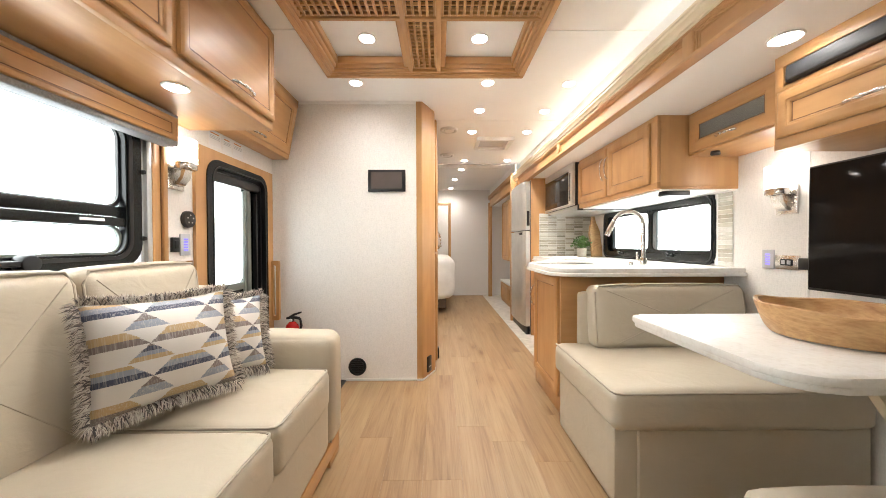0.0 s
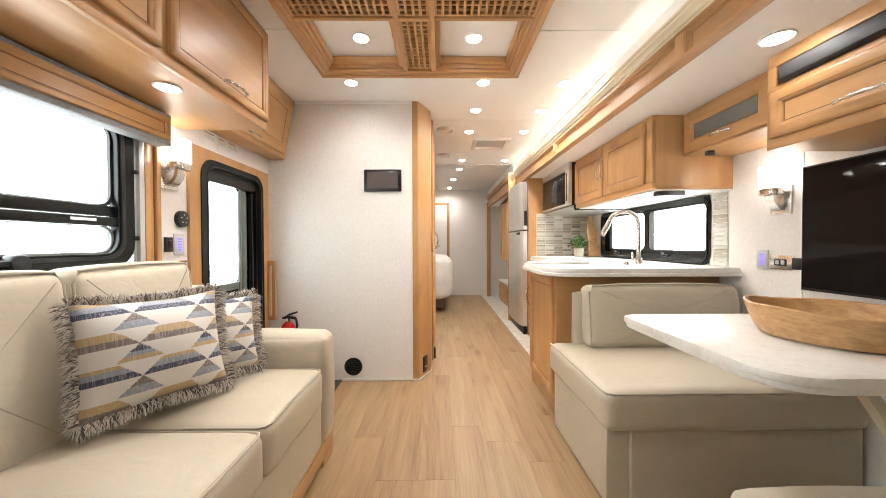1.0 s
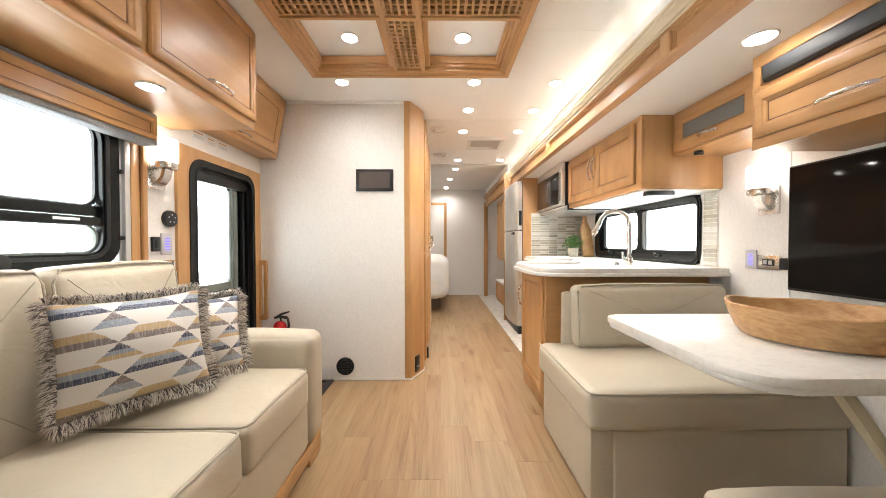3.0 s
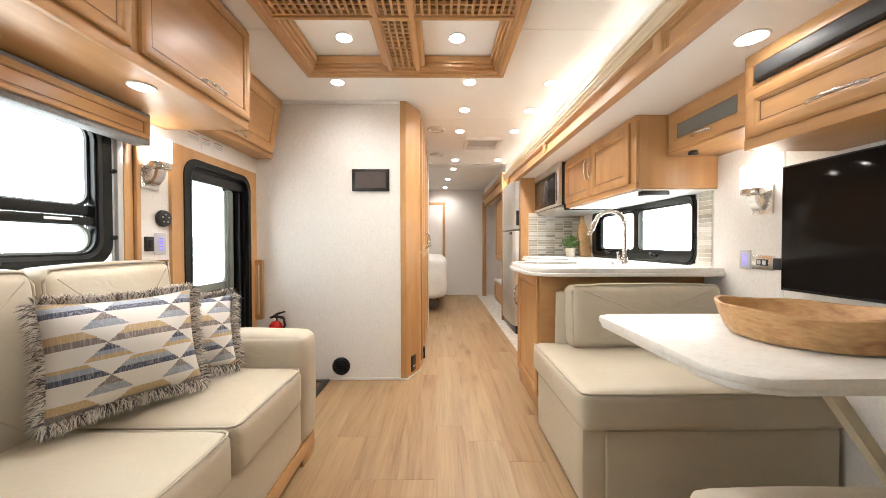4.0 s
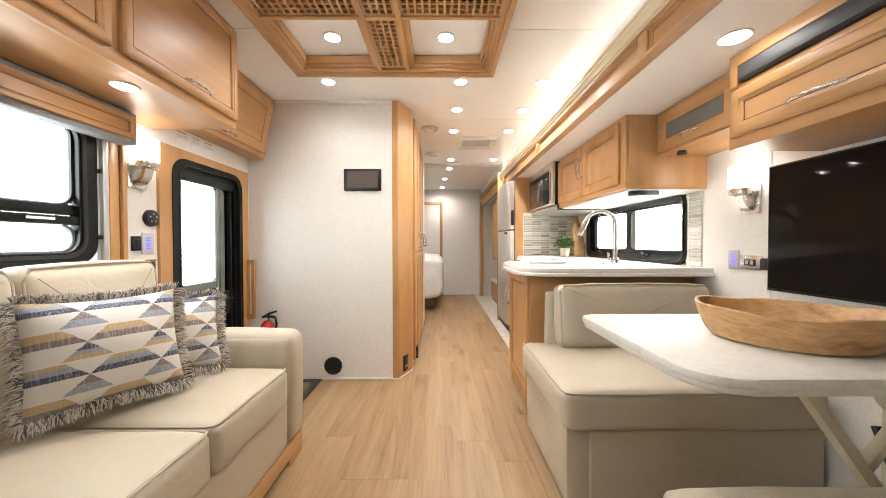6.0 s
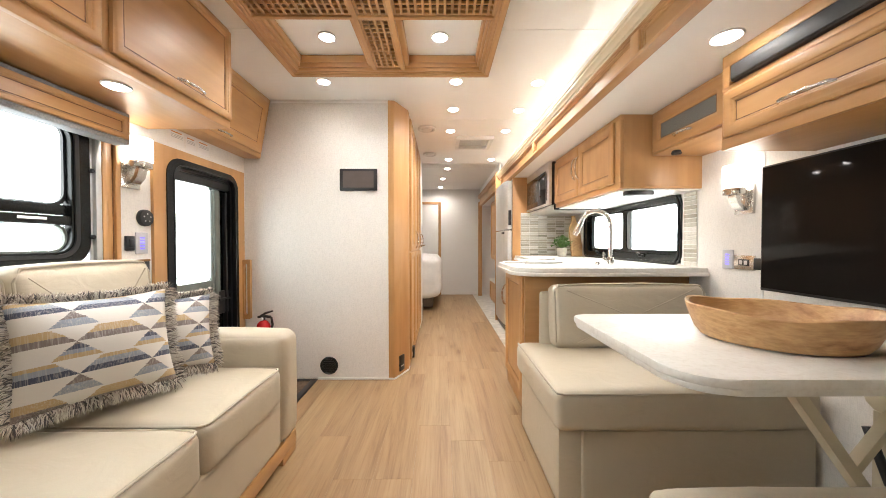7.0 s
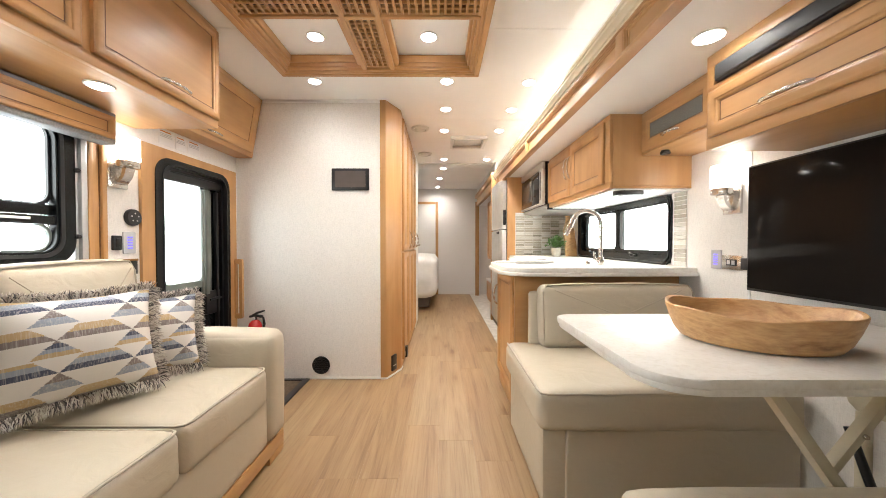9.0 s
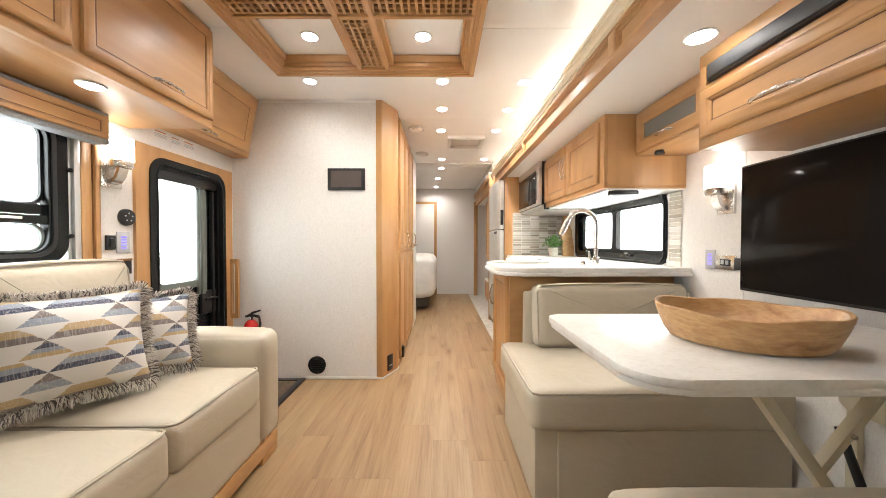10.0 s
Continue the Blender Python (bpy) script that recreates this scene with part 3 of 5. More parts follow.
# stepped moulding, outer to inner
for k, (inset, w, z0, z1) in enumerate(((0.0, 0.030, RZ, HC + 0.004), (0.026, 0.022, RZ + 0.006, HC), (0.044, 0.020, RZ + 0.012, HC + 0.02), (0.060, 0.018, RZ + 0.028, HC + 0.03), (0.074, 0.018, RZ + 0.048, HC + 0.034))):
    x0, x1, y0, y1 = RX0 + inset, RX1 - inset, RY0 + inset, RY1 - inset
    frame_strip(x0, x1, y1 - w, y1, z0, z1, cof, WX)
    frame_strip(x0, x1, y0, y0 + w, z0, z1, cof, WX)
    frame_strip(x0, x0 + w, y0 + w * 0.9, y1 - w * 0.9, z0 + 0.0004, z1, cof, WY)
    frame_strip(x1 - w, x1, y0 + w * 0.9, y1 - w * 0.9, z0 + 0.0004, z1, cof, WY)
part("white_panel", box(RX0 + 0.05, RX1 - 0.05, RY0 + 0.05, RY1 - 0.05, HC + 0.036, HC + 0.042), CEIL, cof, "white light panel")
P = 0.0325
BZ0, BZ1 = RZ + 0.012, RZ + 0.024
CW = 2 * P + 0.012


def lattice(name, x0, nx, y0, ny, parent, mat=WY):
    """Crossed slats of nx by ny square holes over a near-black sheet that paints the void's shade."""
    g = part(name, box(x0 - 0.010, x0 + nx * P + 0.010, y0 - 0.010, y0 + ny * P + 0.010, BZ1 + 0.020, BZ1 + 0.026), VOID_SHADE, parent, "near-black sheet painting the shade behind the lattice")
    for i in range(nx + 1):
        part("slat", box(x0 + i * P - 0.006, x0 + i * P + 0.006, y0 - 0.006, y0 + ny * P + 0.006, BZ0, BZ1, 0.0015, 1), WY, g)
    for j in range(ny + 1):
        part("slat", box(x0 - 0.006, x0 + nx * P + 0.006, y0 + j * P - 0.006, y0 + j * P + 0.006, BZ0 + 0.002, BZ1 + 0.003, 0.0015, 1), WX, g)


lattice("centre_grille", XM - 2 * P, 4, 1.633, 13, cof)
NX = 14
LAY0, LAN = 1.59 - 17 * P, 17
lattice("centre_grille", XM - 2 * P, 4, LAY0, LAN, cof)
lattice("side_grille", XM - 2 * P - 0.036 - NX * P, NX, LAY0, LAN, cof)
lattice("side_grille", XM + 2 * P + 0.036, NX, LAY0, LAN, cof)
for s in (-1, 1):
    xa = XM + s * (2 * P + 0.018)
    frame_strip(xa - 0.012, xa + 0.012, LAY0 - 0.02, 2.085, RZ + 0.006, HC + 0.03, cof, WY, 0.003)
    xb = XM + s * (2 * P + 0.042)
    frame_strip(xb - 0.016, xb + 0.016, 1.61, 2.085, RZ + 0.030, HC + 0.034, cof, WY, 0.008)
for ya in (1.6115, LAY0 - 0.02):
    frame_strip(RX0 + 0.05, RX1 - 0.05, ya - 0.010, ya + 0.010, RZ + 0.007, HC + 0.03, cof, WX, 0.003)
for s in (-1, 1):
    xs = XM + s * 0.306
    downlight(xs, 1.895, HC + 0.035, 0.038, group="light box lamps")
    # unseen near pair, added to brighten the sofa
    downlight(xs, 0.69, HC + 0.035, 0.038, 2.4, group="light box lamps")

# ---------------------------------------------------------------- overhead cabinets above the sofa
CF = -0.85
cab = thing("overhead_cabinet", (-1.06, 0.9, 1.628), "maple overhead cabinet above the sofa with framed doors", "cabinet")
boards(cab, WY, ("bottom_board", LX, CF - 0.0205, -0.9, 1.78, 1.628, 1.648), ("end_board", LX, CF - 0.0205, 1.762, 1.78, 1.648, HC),
       ("lower_rail", CF - 0.02, CF, -0.9, 1.781, 1.627, 1.668), ("upper_rail", CF - 0.02, CF, -0.9, 1.78, 2.105, HC), ("inner_board", CF - 0.04, CF - 0.025, -0.9, 1.76, 1.65, HC))
boards(cab, WZ, *[("stile", CF - 0.0205, CF - 0.0005, y - 0.02, y + 0.02, 1.66, 2.11) for y in (1.757, 1.121, 0.485, -0.15)])
mL = facing((CF, 0, 0), (0, 1, 0), (1, 0, 0))
panel_door("door", mL, 1.140, 1.772, 1.667, 2.110, cab, (1.475, 1.705, 0.155, False), rail=0.036)
panel_door("door", mL, 0.475, 1.103, 1.667, 2.110, cab, (0.80, 1.705, 0.155, False), rail=0.036)
panel_door("door", mL, -0.19, 0.438, 1.667, 2.110, cab, rail=0.036)
downlight(-0.968, 1.290, 1.628, 0.035, 2.4, spread=120, group="under-cabinet lights")

# slanted cabinet over the entry door
slant = thing("slanted_cabinet", (-1.18, 2.2, 1.69), "maple cabinet with a slanted front above the entry door", "cabinet")
part("body", prism([(LX, 1.690), (-1.146, 1.690), (-1.066, 2.128), (LX, 2.128)], 1.782, PY - 0.001, "y", 0.002), WY, slant)
nvec = Vector((0.438, 0, -0.080)).normalized()
wdir = Vector((0.080, 0, 0.438)).normalized()
ms = Matrix.Identity(4)
for i, a in enumerate((Vector((0, 1, 0)), nvec, wdir)):
    ms.col[i] = (*a, 0)
ms.col[3] = (-1.146, 0, 1.690, 1)
panel_door("door", ms, 1.80, PY - 0.030, 0.030, 0.418, slant, (2.16, 0.045, 0.13, False), rail=0.062)

# ---------------------------------------------------------------- kitchen upper cabinet and microwave
UF = 1.255
uc = thing("kitchen_upper_cabinet", (1.5, 2.5, 1.36), "maple kitchen wall cabinet with two framed doors", "cabinet")
boards(uc, WZ, ("side_board", UF + 0.0215, RX, 1.990, 2.008, 1.376, SC), ("side_board", UF + 0.0215, RX, 3.082, 3.10, 1.376, SC), ("inner_board", UF + 0.03, UF + 0.04, 2.009, 3.08, 1.377, SC),
       *[("stile", UF + 0.0005, UF + 0.0215, y0, y1, 1.39, 1.76) for y0, y1 in ((1.991, 2.055), (2.55, 2.585), (3.06, 3.10))])
boards(uc, WY, ("bottom_board", UF + 0.022, RX, 1.990, 3.10, 1.362, 1.376), ("lower_rail", UF, UF + 0.022, 1.990, 3.10, 1.362, 1.400), ("upper_rail", UF, UF + 0.022, 1.990, 3.10, 1.755, SC))
part("light_panel", box(UF + 0.03, RX - 0.001, 1.999, 3.09, 1.353, 1.361), WHITE, uc, "white underside panel")
mR = facing((UF, 0, 0), (0, 1, 0), (-1, 0, 0))
panel_door("door", mR, 2.048, 2.558, 1.397, 1.757, uc, (2.533, 1.60, 0.16, True), grain_u=WZ)
panel_door("door", mR, 2.570, 3.085, 1.397, 1.757, uc, (2.60, 1.60, 0.16, True), grain_u=WZ)
for y in (2.30, 2.75):
    downlight(1.47, y, 1.352, 0.040, 1.6, group="under-cabinet lights")
vent = thing("range_vent_switch", (1.39, 2.05, 1.345), "black oblong fitting under the kitchen cabinet", "fitting")
part("housing", prism(round_rect(1.312, 1.475, 2.01, 2.08, 0.02), 1.328, 1.3525, "z", 0.004), BLACK, vent)

mw = thing("microwave", (1.45, 3.5, 1.39), "stainless over-the-range microwave with a dark glass door", "microwave")
part("body", box(1.222, RX - 0.002, 3.104, 3.896, 1.392, 1.780, 0.006), BLACK, mw)
part("vent_hood", prism([(1.215, 1.372), (1.215, 1.386), (1.245, 1.392), (1.70, 1.392), (1.70, 1.35), (1.30, 1.352)], 3.12, 3.88, "y", 0.002), STEEL, mw)
MW_GLASS = plain("dark_oven_glass", (0.018, 0.016, 0.015), 0.07, vary=0.02)
part("top_grille", box(1.190, 1.222, 3.104, 3.896, 1.715, 1.780, 0.008, 3), STEEL, mw, "stainless vent band")
part("bottom_trim", box(1.192, 1.222, 3.104, 3.896, 1.392, 1.412, 0.005, 2), STEEL, mw)
md = part("door", box(1.194, 1.222, 3.192, 3.896, 1.413, 1.713, 0.006, 3), MW_GLASS, mw, "dark glass door")
part("door_window", box(1.1925, 1.1945, 3.42, 3.86, 1.46, 1.67, 0.001), plain("oven_window_mesh", (0.06, 0.055, 0.05), 0.25), md, "greyish perforated window")
stile = part("handle_stile", box(1.190, 1.222, 3.122, 3.190, 1.400, 1.730, 0.006, 3), STEEL, mw, "stainless stile with a recessed grip")
part("grip", box(1.1885, 1.192, 3.140, 3.166, 1.435, 1.69, 0.001), BLACK, stile, "black recessed grip")
part("side_trim", box(1.24, RX - 0.004, 3.0985, 3.1035, 1.346, 1.392, 0.001), BLACK, mw)
part("edge_trim", box(1.192, 1.222, 3.104, 3.120, 1.413, 1.713, 0.004), STEEL, mw)

# ---------------------------------------------------------------- small cabinet with speaker cloth, and television cabinet
sc = thing("speaker_cabinet", (1.58, 1.7, 1.55), "small maple wall cabinet with a grey cloth flap", "cabinet")
boards(sc, WY, ("bottom_board", 1.438, RX, 1.391, 1.988, 1.546, 1.566), ("front_board", 1.438, 1.456, 1.391, 1.988, 1.566, SC - 0.001))
mS = facing((1.438, 0, 0), (0, 1, 0), (-1, 0, 0))
panel_door("flap", mS, 1.450, 1.965, 1.556, 1.766, sc, (1.70, 1.592, 0.12, False), rail=0.058, fill=MESH_FABRIC)
sp = thing("ceiling_nozzle", (1.495, 1.87, 1.54), "small black swivel fitting under the cabinet", "fitting")
part("base", cyl((1.497, 1.87, 1.534), (1.497, 1.87, 1.546), 0.021, bev=0.002), BLACK, sp)
part("nozzle", cyl((1.470, 1.86, 1.529), (1.524, 1.875, 1.534), 0.010, 0.008, bev=0.002), BLACK, sp)

tvc = thing("television_cabinet", (1.54, 0.9, 1.415), "maple overhead cabinet with an open slot above a framed door", "cabinet")
TF = 1.35
boards(tvc, WY, ("bottom_board", TF + 0.0205, RX, 0.0, 1.390, 1.416, 1.436), ("end_board", TF + 0.0205, RX, 1.372, 1.390, 1.436, SC), ("lower_rail", TF, TF + 0.02, 0.0, 1.390, 1.416, 1.460),
       ("middle_rail", TF, TF + 0.02, 0.0, 1.390, 1.634, 1.662), ("upper_rail", TF, TF + 0.02, 0.0, 1.390, 1.737, SC), ("shelf", TF + 0.0205, TF + 0.15, 0.0, 1.372, 1.645, 1.660), ("inner_board", TF + 0.03, TF + 0.04, 0.0, 1.371, 1.437, 1.644), ("slot_back", TF + 0.15, TF + 0.16, 0.0, 1.371, 1.645, SC))
boards(tvc, WZ, ("stile", TF + 0.0005, TF + 0.0205, 1.356, 1.3895, 1.45, 1.75))
mT = facing((TF, 0, 0), (0, 1, 0), (-1, 0, 0))
panel_door("door", mT, 0.735, 1.366, 1.459, 1.637, tvc, (1.05, 1.503, 0.17, False), rail=0.045)
panel_door("door", mT, 0.08, 0.715, 1.459, 1.637, tvc, (0.40, 1.503, 0.17, False), rail=0.045)
bar = thing("soundbar", (1.40, 0.85, 1.663), "long black soundbar in the cabinet slot", "soundbar")
part("body", box(1.335, 1.41, 0.35, 1.340, 1.664, 1.730, 0.012, 3), BLACK, bar)
part("grille", box(1.331, 1.336, 0.37, 1.325, 1.672, 1.724, 0.002), plain("soundbar_cloth", (0.035, 0.037, 0.04), 0.55, vary=0.1, scale=300), bar, "dark grey cloth grille")

tv = thing("television", (1.68, 1.05, 0.84), "flat black television on the wall, switched off", "television")
part("body", box(1.655, 1.69, 0.565, 1.540, 0.836, 1.386, 0.004), BLACK, tv)
part("screen", box(1.6515, 1.656, 0.573, 1.532, 0.848, 1.378, 0.001), SCREEN, tv, "glossy dark screen")
part("mount", box(1.69, RX, 0.95, 1.15, 1.0, 1.2, 0.004), BLACK, tv)

# ---------------------------------------------------------------- sofa
sofa = thing("sofa", (-0.9, 0.9, 0.0), "cream leather two-seat sofa on a maple plinth", "sofa")
SF = -0.50
part("base", cushion(-1.22, SF - 0.015, -0.35, 1.60, 0.105, 0.335, 0.02, n=10), LEATHER, sofa)
part("plinth", box(-1.20, -0.516, -0.35, 1.752, 0.035, 0.107, 0.004), WY, sofa, "maple plinth")
for y in (1.610, 0.2):
    part("foot", box(-0.60, -0.517, y, y + 0.14, 0.0, 0.036, 0.003), WY, sofa)


def seat_cushion(y0, y1, seed):
    s = part("seat_cushion", cushion(-1.12, SF, y0, y1, 0.315, 0.485, 0.034, (0.008, 0.0, 0.020), n=18, wob=0.004, seed=seed), LEATHER, sofa)
    xa, xb, z, r = -1.0, SF - 0.006, 0.479, 0.03
    pts = [(xa, y0 + 0.008, z), (xb - r, y0 + 0.008, z), (xb - 0.009, y0 + 0.017, z), (xb, y0 + 0.008 + r, z), (xb + 0.004, (y0 + y1) / 2, z + 0.006), (xb, y1 - 0.008 - r, z), (xb - 0.009, y1 - 0.017, z), (xb - r, y1 - 0.008, z), (xa, y1 - 0.008, z)]
    part("piping", tube(pts, 0.0046, 8), PIPING, s)
    return s


seat_cushion(1.060, 1.575, 1.0)
seat_cushion(0.50, 1.054, 5.0)
seat_cushion(-0.08, 0.494, 9.0)


def arm(y0, y1):
    a = part("arm", cushion(-1.20, SF + 0.002, y0, y1, 0.105, 0.625, 0.05, (0.006, 0.008, 0.010), n=14, seed=3.0), LEATHER, sofa)
    pts = [(SF - 0.012, y0 + 0.030, 0.12), (SF - 0.010, y0 + 0.030, 0.56), (SF - 0.014, y0 + 0.042, 0.598), (SF - 0.030, y0 + 0.046, 0.606), (-1.1, y0 + 0.046, 0.612)]
    part("piping", tube(pts, 0.004, 8), PIPING, a)


arm(1.580, 1.755)


def back_cushion(y0, y1, seed):
    """A leaning back cushion with two stitched diagonals."""
    b = cushion(-0.07, 0.07, y0, y1, 0.0, 0.56, 0.042, (0.022, 0.0, 0.012), n=16, wob=0.004, seed=seed)
    m = Matrix.Translation((-1.113, 0, 0.412)) @ Matrix.Rotation(radians(-6), 4, "Y")
    c = part("back_cushion", moved(b, m), LEATHER, sofa)
    ym = (y0 + y1) / 2
    for py, pz in ((y0 + 0.04, 0.52), (y1 - 0.04, 0.52), (y0 + 0.04, 0.05), (y1 - 0.04, 0.05)):
        ln = []
        for i in range(9):
            yy, zz = py + (ym - py) * i / 8, pz + (0.29 - pz) * i / 8
            a, e = (2 * yy - y0 - y1) / (y1 - y0), zz / 0.28 - 1
            ln.append((0.0685 + 0.022 * max(0.0, 1 - a * a) ** 0.7 * max(0.0, 1 - e * e) ** 0.7, yy, zz))
        part("seam", moved(tube(ln, 0.0024, 6), m), PIPING, c)
    edge = [(0.058, y0 + 0.010, 0.03), (0.058, y0 + 0.010, 0.51), (0.058, y0 + 0.032, 0.551), (0.059, y0 + 0.12, 0.556), (0.060, ym, 0.559), (0.059, y1 - 0.12, 0.556), (0.058, y1 - 0.032, 0.551), (0.058, y1 - 0.010, 0.51), (0.058, y1 - 0.010, 0.03)]
    part("piping", moved(tube(edge, 0.0046, 8), m), PIPING, c)


back_cushion(1.075, 1.59, 2.0)
back_cushion(0.52, 1.067, 7.0)
back_cushion(-0.08, 0.512, 11.0)
part("back_frame", cushion(-1.235, -1.10, -0.35, 1.70, 0.10, 0.86, 0.03, n=8), LEATHER, sofa)

# ---------------------------------------------------------------- dinette
bench = thing("dinette_bench", (1.2, 1.65, 0.0), "cream leather dinette bench with loose cushions", "bench")
b = cushion(0.684, 1.715, 1.350, 1.975, 0.0, 0.328, 0.022, n=10, wob=0.002)
part("base", b, LEATHER, bench)
part("front_panel", cushion(0.777, 1.70, 1.334, 1.362, 0.006, 0.318, 0.012, n=8, wob=0.002), LEATHER, bench)
s = part("seat_cushion", cushion(0.660, 1.69, 1.300, 1.985, 0.320, 0.478, 0.036, (0.006, 0.006, 0.016), n=18, wob=0.004, seed=4.0), LEATHER, bench)
part("piping", tube([(0.668, 1.975, 0.470), (0.666, 1.60, 0.471), (0.666, 1.345, 0.470), (0.672, 1.318, 0.470), (0.695, 1.307, 0.470), (1.2, 1.305, 0.471), (1.68, 1.308, 0.470)], 0.005, 8), PIPING, s)
part("back_board", cushion(0.785, 1.72, 1.925, 1.985, 0.33, 0.775, 0.02, n=8), LEATHER, bench)
b = cushion(0.828, 1.655, -0.06, 0.06, 0.0, 0.335, 0.034, (0.004, 0.020, 0.012), n=18, wob=0.004, seed=8.0)
mB = Matrix.Translation((0, 1.875, 0.482)) @ Matrix.Rotation(radians(-7), 4, "X")
bc = part("back_cushion", moved(b, mB), LEATHER, bench)
xm = 1.24


def on_face(u, w, u0, u1, w0, w1, depth, puff):
    """How far a swollen face stands out at (u, w)."""
    a, c = (2 * u - u0 - u1) / (u1 - u0), (2 * w - w0 - w1) / (w1 - w0)
    return depth + puff * max(0.0, 1 - a * a) ** 0.7 * max(0.0, 1 - c * c) ** 0.7


def seam_line(p, q, rect, depth, puff, n=9):
    out = []
    for i in range(n):
        u, w = p[0] + (q[0] - p[0]) * i / (n - 1), p[1] + (q[1] - p[1]) * i / (n - 1)
        out.append((u, on_face(u, w, *rect, depth, puff), w))
    return out


rect = (0.828, 1.655, 0.0, 0.335)
for p in ((0.90, 0.305), (1.58, 0.305), (0.95, 0.03), (1.53, 0.03)):
    ln = [(u, -d, w) for u, d, w in seam_line(p, (xm, 0.165), rect, 0.060, 0.020)]
    part("seam", moved(tube(ln, 0.0032, 6), mB), PIPING, bc)
part("piping", moved(tube([(0.836, -0.052, 0.03), (0.836, -0.052, 0.29), (0.858, -0.052, 0.329), (1.0, -0.053, 0.336), (xm, -0.053, 0.338), (1.5, -0.053, 0.336), (1.625, -0.052, 0.329), (1.647, -0.052, 0.29), (1.647, -0.052, 0.03)], 0.0048, 8), mB), PIPING, bc)

near_bench = thing("dinette_bench", (1.2, 0.5, 0.0), "cream leather dinette bench seat facing the table", "bench")
part("base", cushion(0.72, 1.715, 0.22, 0.775, 0.0, 0.335, 0.018, n=8, wob=0.002), LEATHER, near_bench)
part("seat_cushion", cushion(0.694, 1.69, 0.20, 0.806, 0.328, 0.486, 0.036, (0.006, 0.006, 0.010), n=14, wob=0.004, seed=14.0), LEATHER, near_bench)

# back cushion out of view, added to shade the bench across the table
part("back_cushion", cushion(0.74, 1.68, 0.03, 0.20, 0.478, 0.86, 0.04, (0.0, 0.01, 0.01), n=8, seed=17.0), LEATHER, near_bench)

table = thing("dinette_table", (1.2, 1.0, 0.0), "white quartz dinette table on a folding cream frame", "table")
out = round_rect(0.717, 1.715, 0.682, 1.318, [0.105, 0.004, 0.004, 0.05], 8)
part("tabletop", prism(out, 0.7535, 0.775, "z", 0.005, seg=2), QUARTZ, table)
out2 = round_rect(0.724, 1.714, 0.689, 1.311, [0.100, 0.004, 0.004, 0.045], 8)
part("edge_band", prism(out2, 0.738, 0.7538, "z", 0.004, seg=2), QUARTZ, table)


def bar_between(p0, p1, w, d):
    """A square rail from p0 to p1 in the plane across the table."""
    p0, p1 = Vector(p0), Vector(p1)
    b = box(-w / 2, w / 2, -d / 2, d / 2, 0, (p1 - p0).length, 0.002)
    return moved(b, Matrix.Translation(p0) @ (p1 - p0).to_track_quat("Z", "Y").to_matrix().to_4x4())


part("leg", bar_between((1.095, 0.90, 0.735), (1.405, 0.90, 0.30), 0.032, 0.030), CREAM_METAL, table, "cream painted folding leg")
part("brace", bar_between((1.575, 0.925, 0.735), (1.328, 0.925, 0.42), 0.030, 0.022), CREAM_METAL, table)
part("leg_foot", bar_between((1.405, 0.90, 0.30), (1.695, 0.95, 0.10), 0.030, 0.028), CREAM_METAL, table)
part("wall_plate", prism([(0.70, 0.735), (1.20, 0.735), (1.20, 0.525), (1.19, 0.495), (1.165, 0.475), (0.70, 0.470)], 1.705, 1.729, "x", 0.002), CREAM_METAL, table)
part("wall_rail", box(1.706, 1.7295, 1.135, 1.170, 0.03, 0.474, 0.003), CREAM_METAL, table)
part("gas_strut", cyl((1.655, 1.145, 0.43), (1.665, 1.055, 0.18), 0.013, bev=0.002), BLACK, table, "black gas strut")
for p in ((1.338, 0.886, 0.395), (1.418, 0.915, 0.530)):
    part("bolt", cyl(p, (p[0], p[1] - 0.012, p[2]), 0.008, 0.006, 12), NICKEL, table, "steel bolt head")

bowl = thing("wooden_bowl", (1.151, 0.957, 0.776), "carved oval wooden bowl with a wavy rim on the table", "bowl")
b = bmesh.new()
# outer wall up to the rim, then down inside: share of the rim's reach, height
prof = [(0.0, 0.0), (0.72, 0.0), (0.82, 0.004), (0.885, 0.022), (0.945, 0.052), (0.995, 0.084), (1.0, 0.091), (0.985, 0.094), (0.945, 0.091), (0.87, 0.060), (0.74, 0.034), (0.45, 0.021), (0.0, 0.019)]
rings = []
NS = 64
TURN = radians(-40)
for r, z in prof:
    if r == 0.0:
        rings.append([b.verts.new((1.151, 0.957, 0.7765 + z))])
        continue
    row = []
    for i in range(NS):
        a = 2 * math.pi * i / NS
        k = r * (1 + 0.018 * math.sin(3 * a + 1.0))
        u, v = 0.208 * k * math.cos(a), 0.182 * k * math.sin(a)
        zz = z + (z / 0.092) * (0.005 * math.cos(2 * a) + 0.003 * math.sin(5 * a))
        row.append(b.verts.new((1.151 + u * math.cos(TURN) - v * math.sin(TURN), 0.957 + u * math.sin(TURN) + v * math.cos(TURN), 0.7765 + zz)))
    rings.append(row)
for q, w in zip(rings, rings[1:]):
    for i in range(NS):
        j = (i + 1) % NS
        if len(q) == 1:
            b.faces.new((q[0], w[j], w[i]))
        elif len(w) == 1:
            b.faces.new((q[i], q[j], w[0]))
        else:
            b.faces.new((q[i], q[j], w[j], w[i]))
part("bowl_body", b, BOWL, bowl)

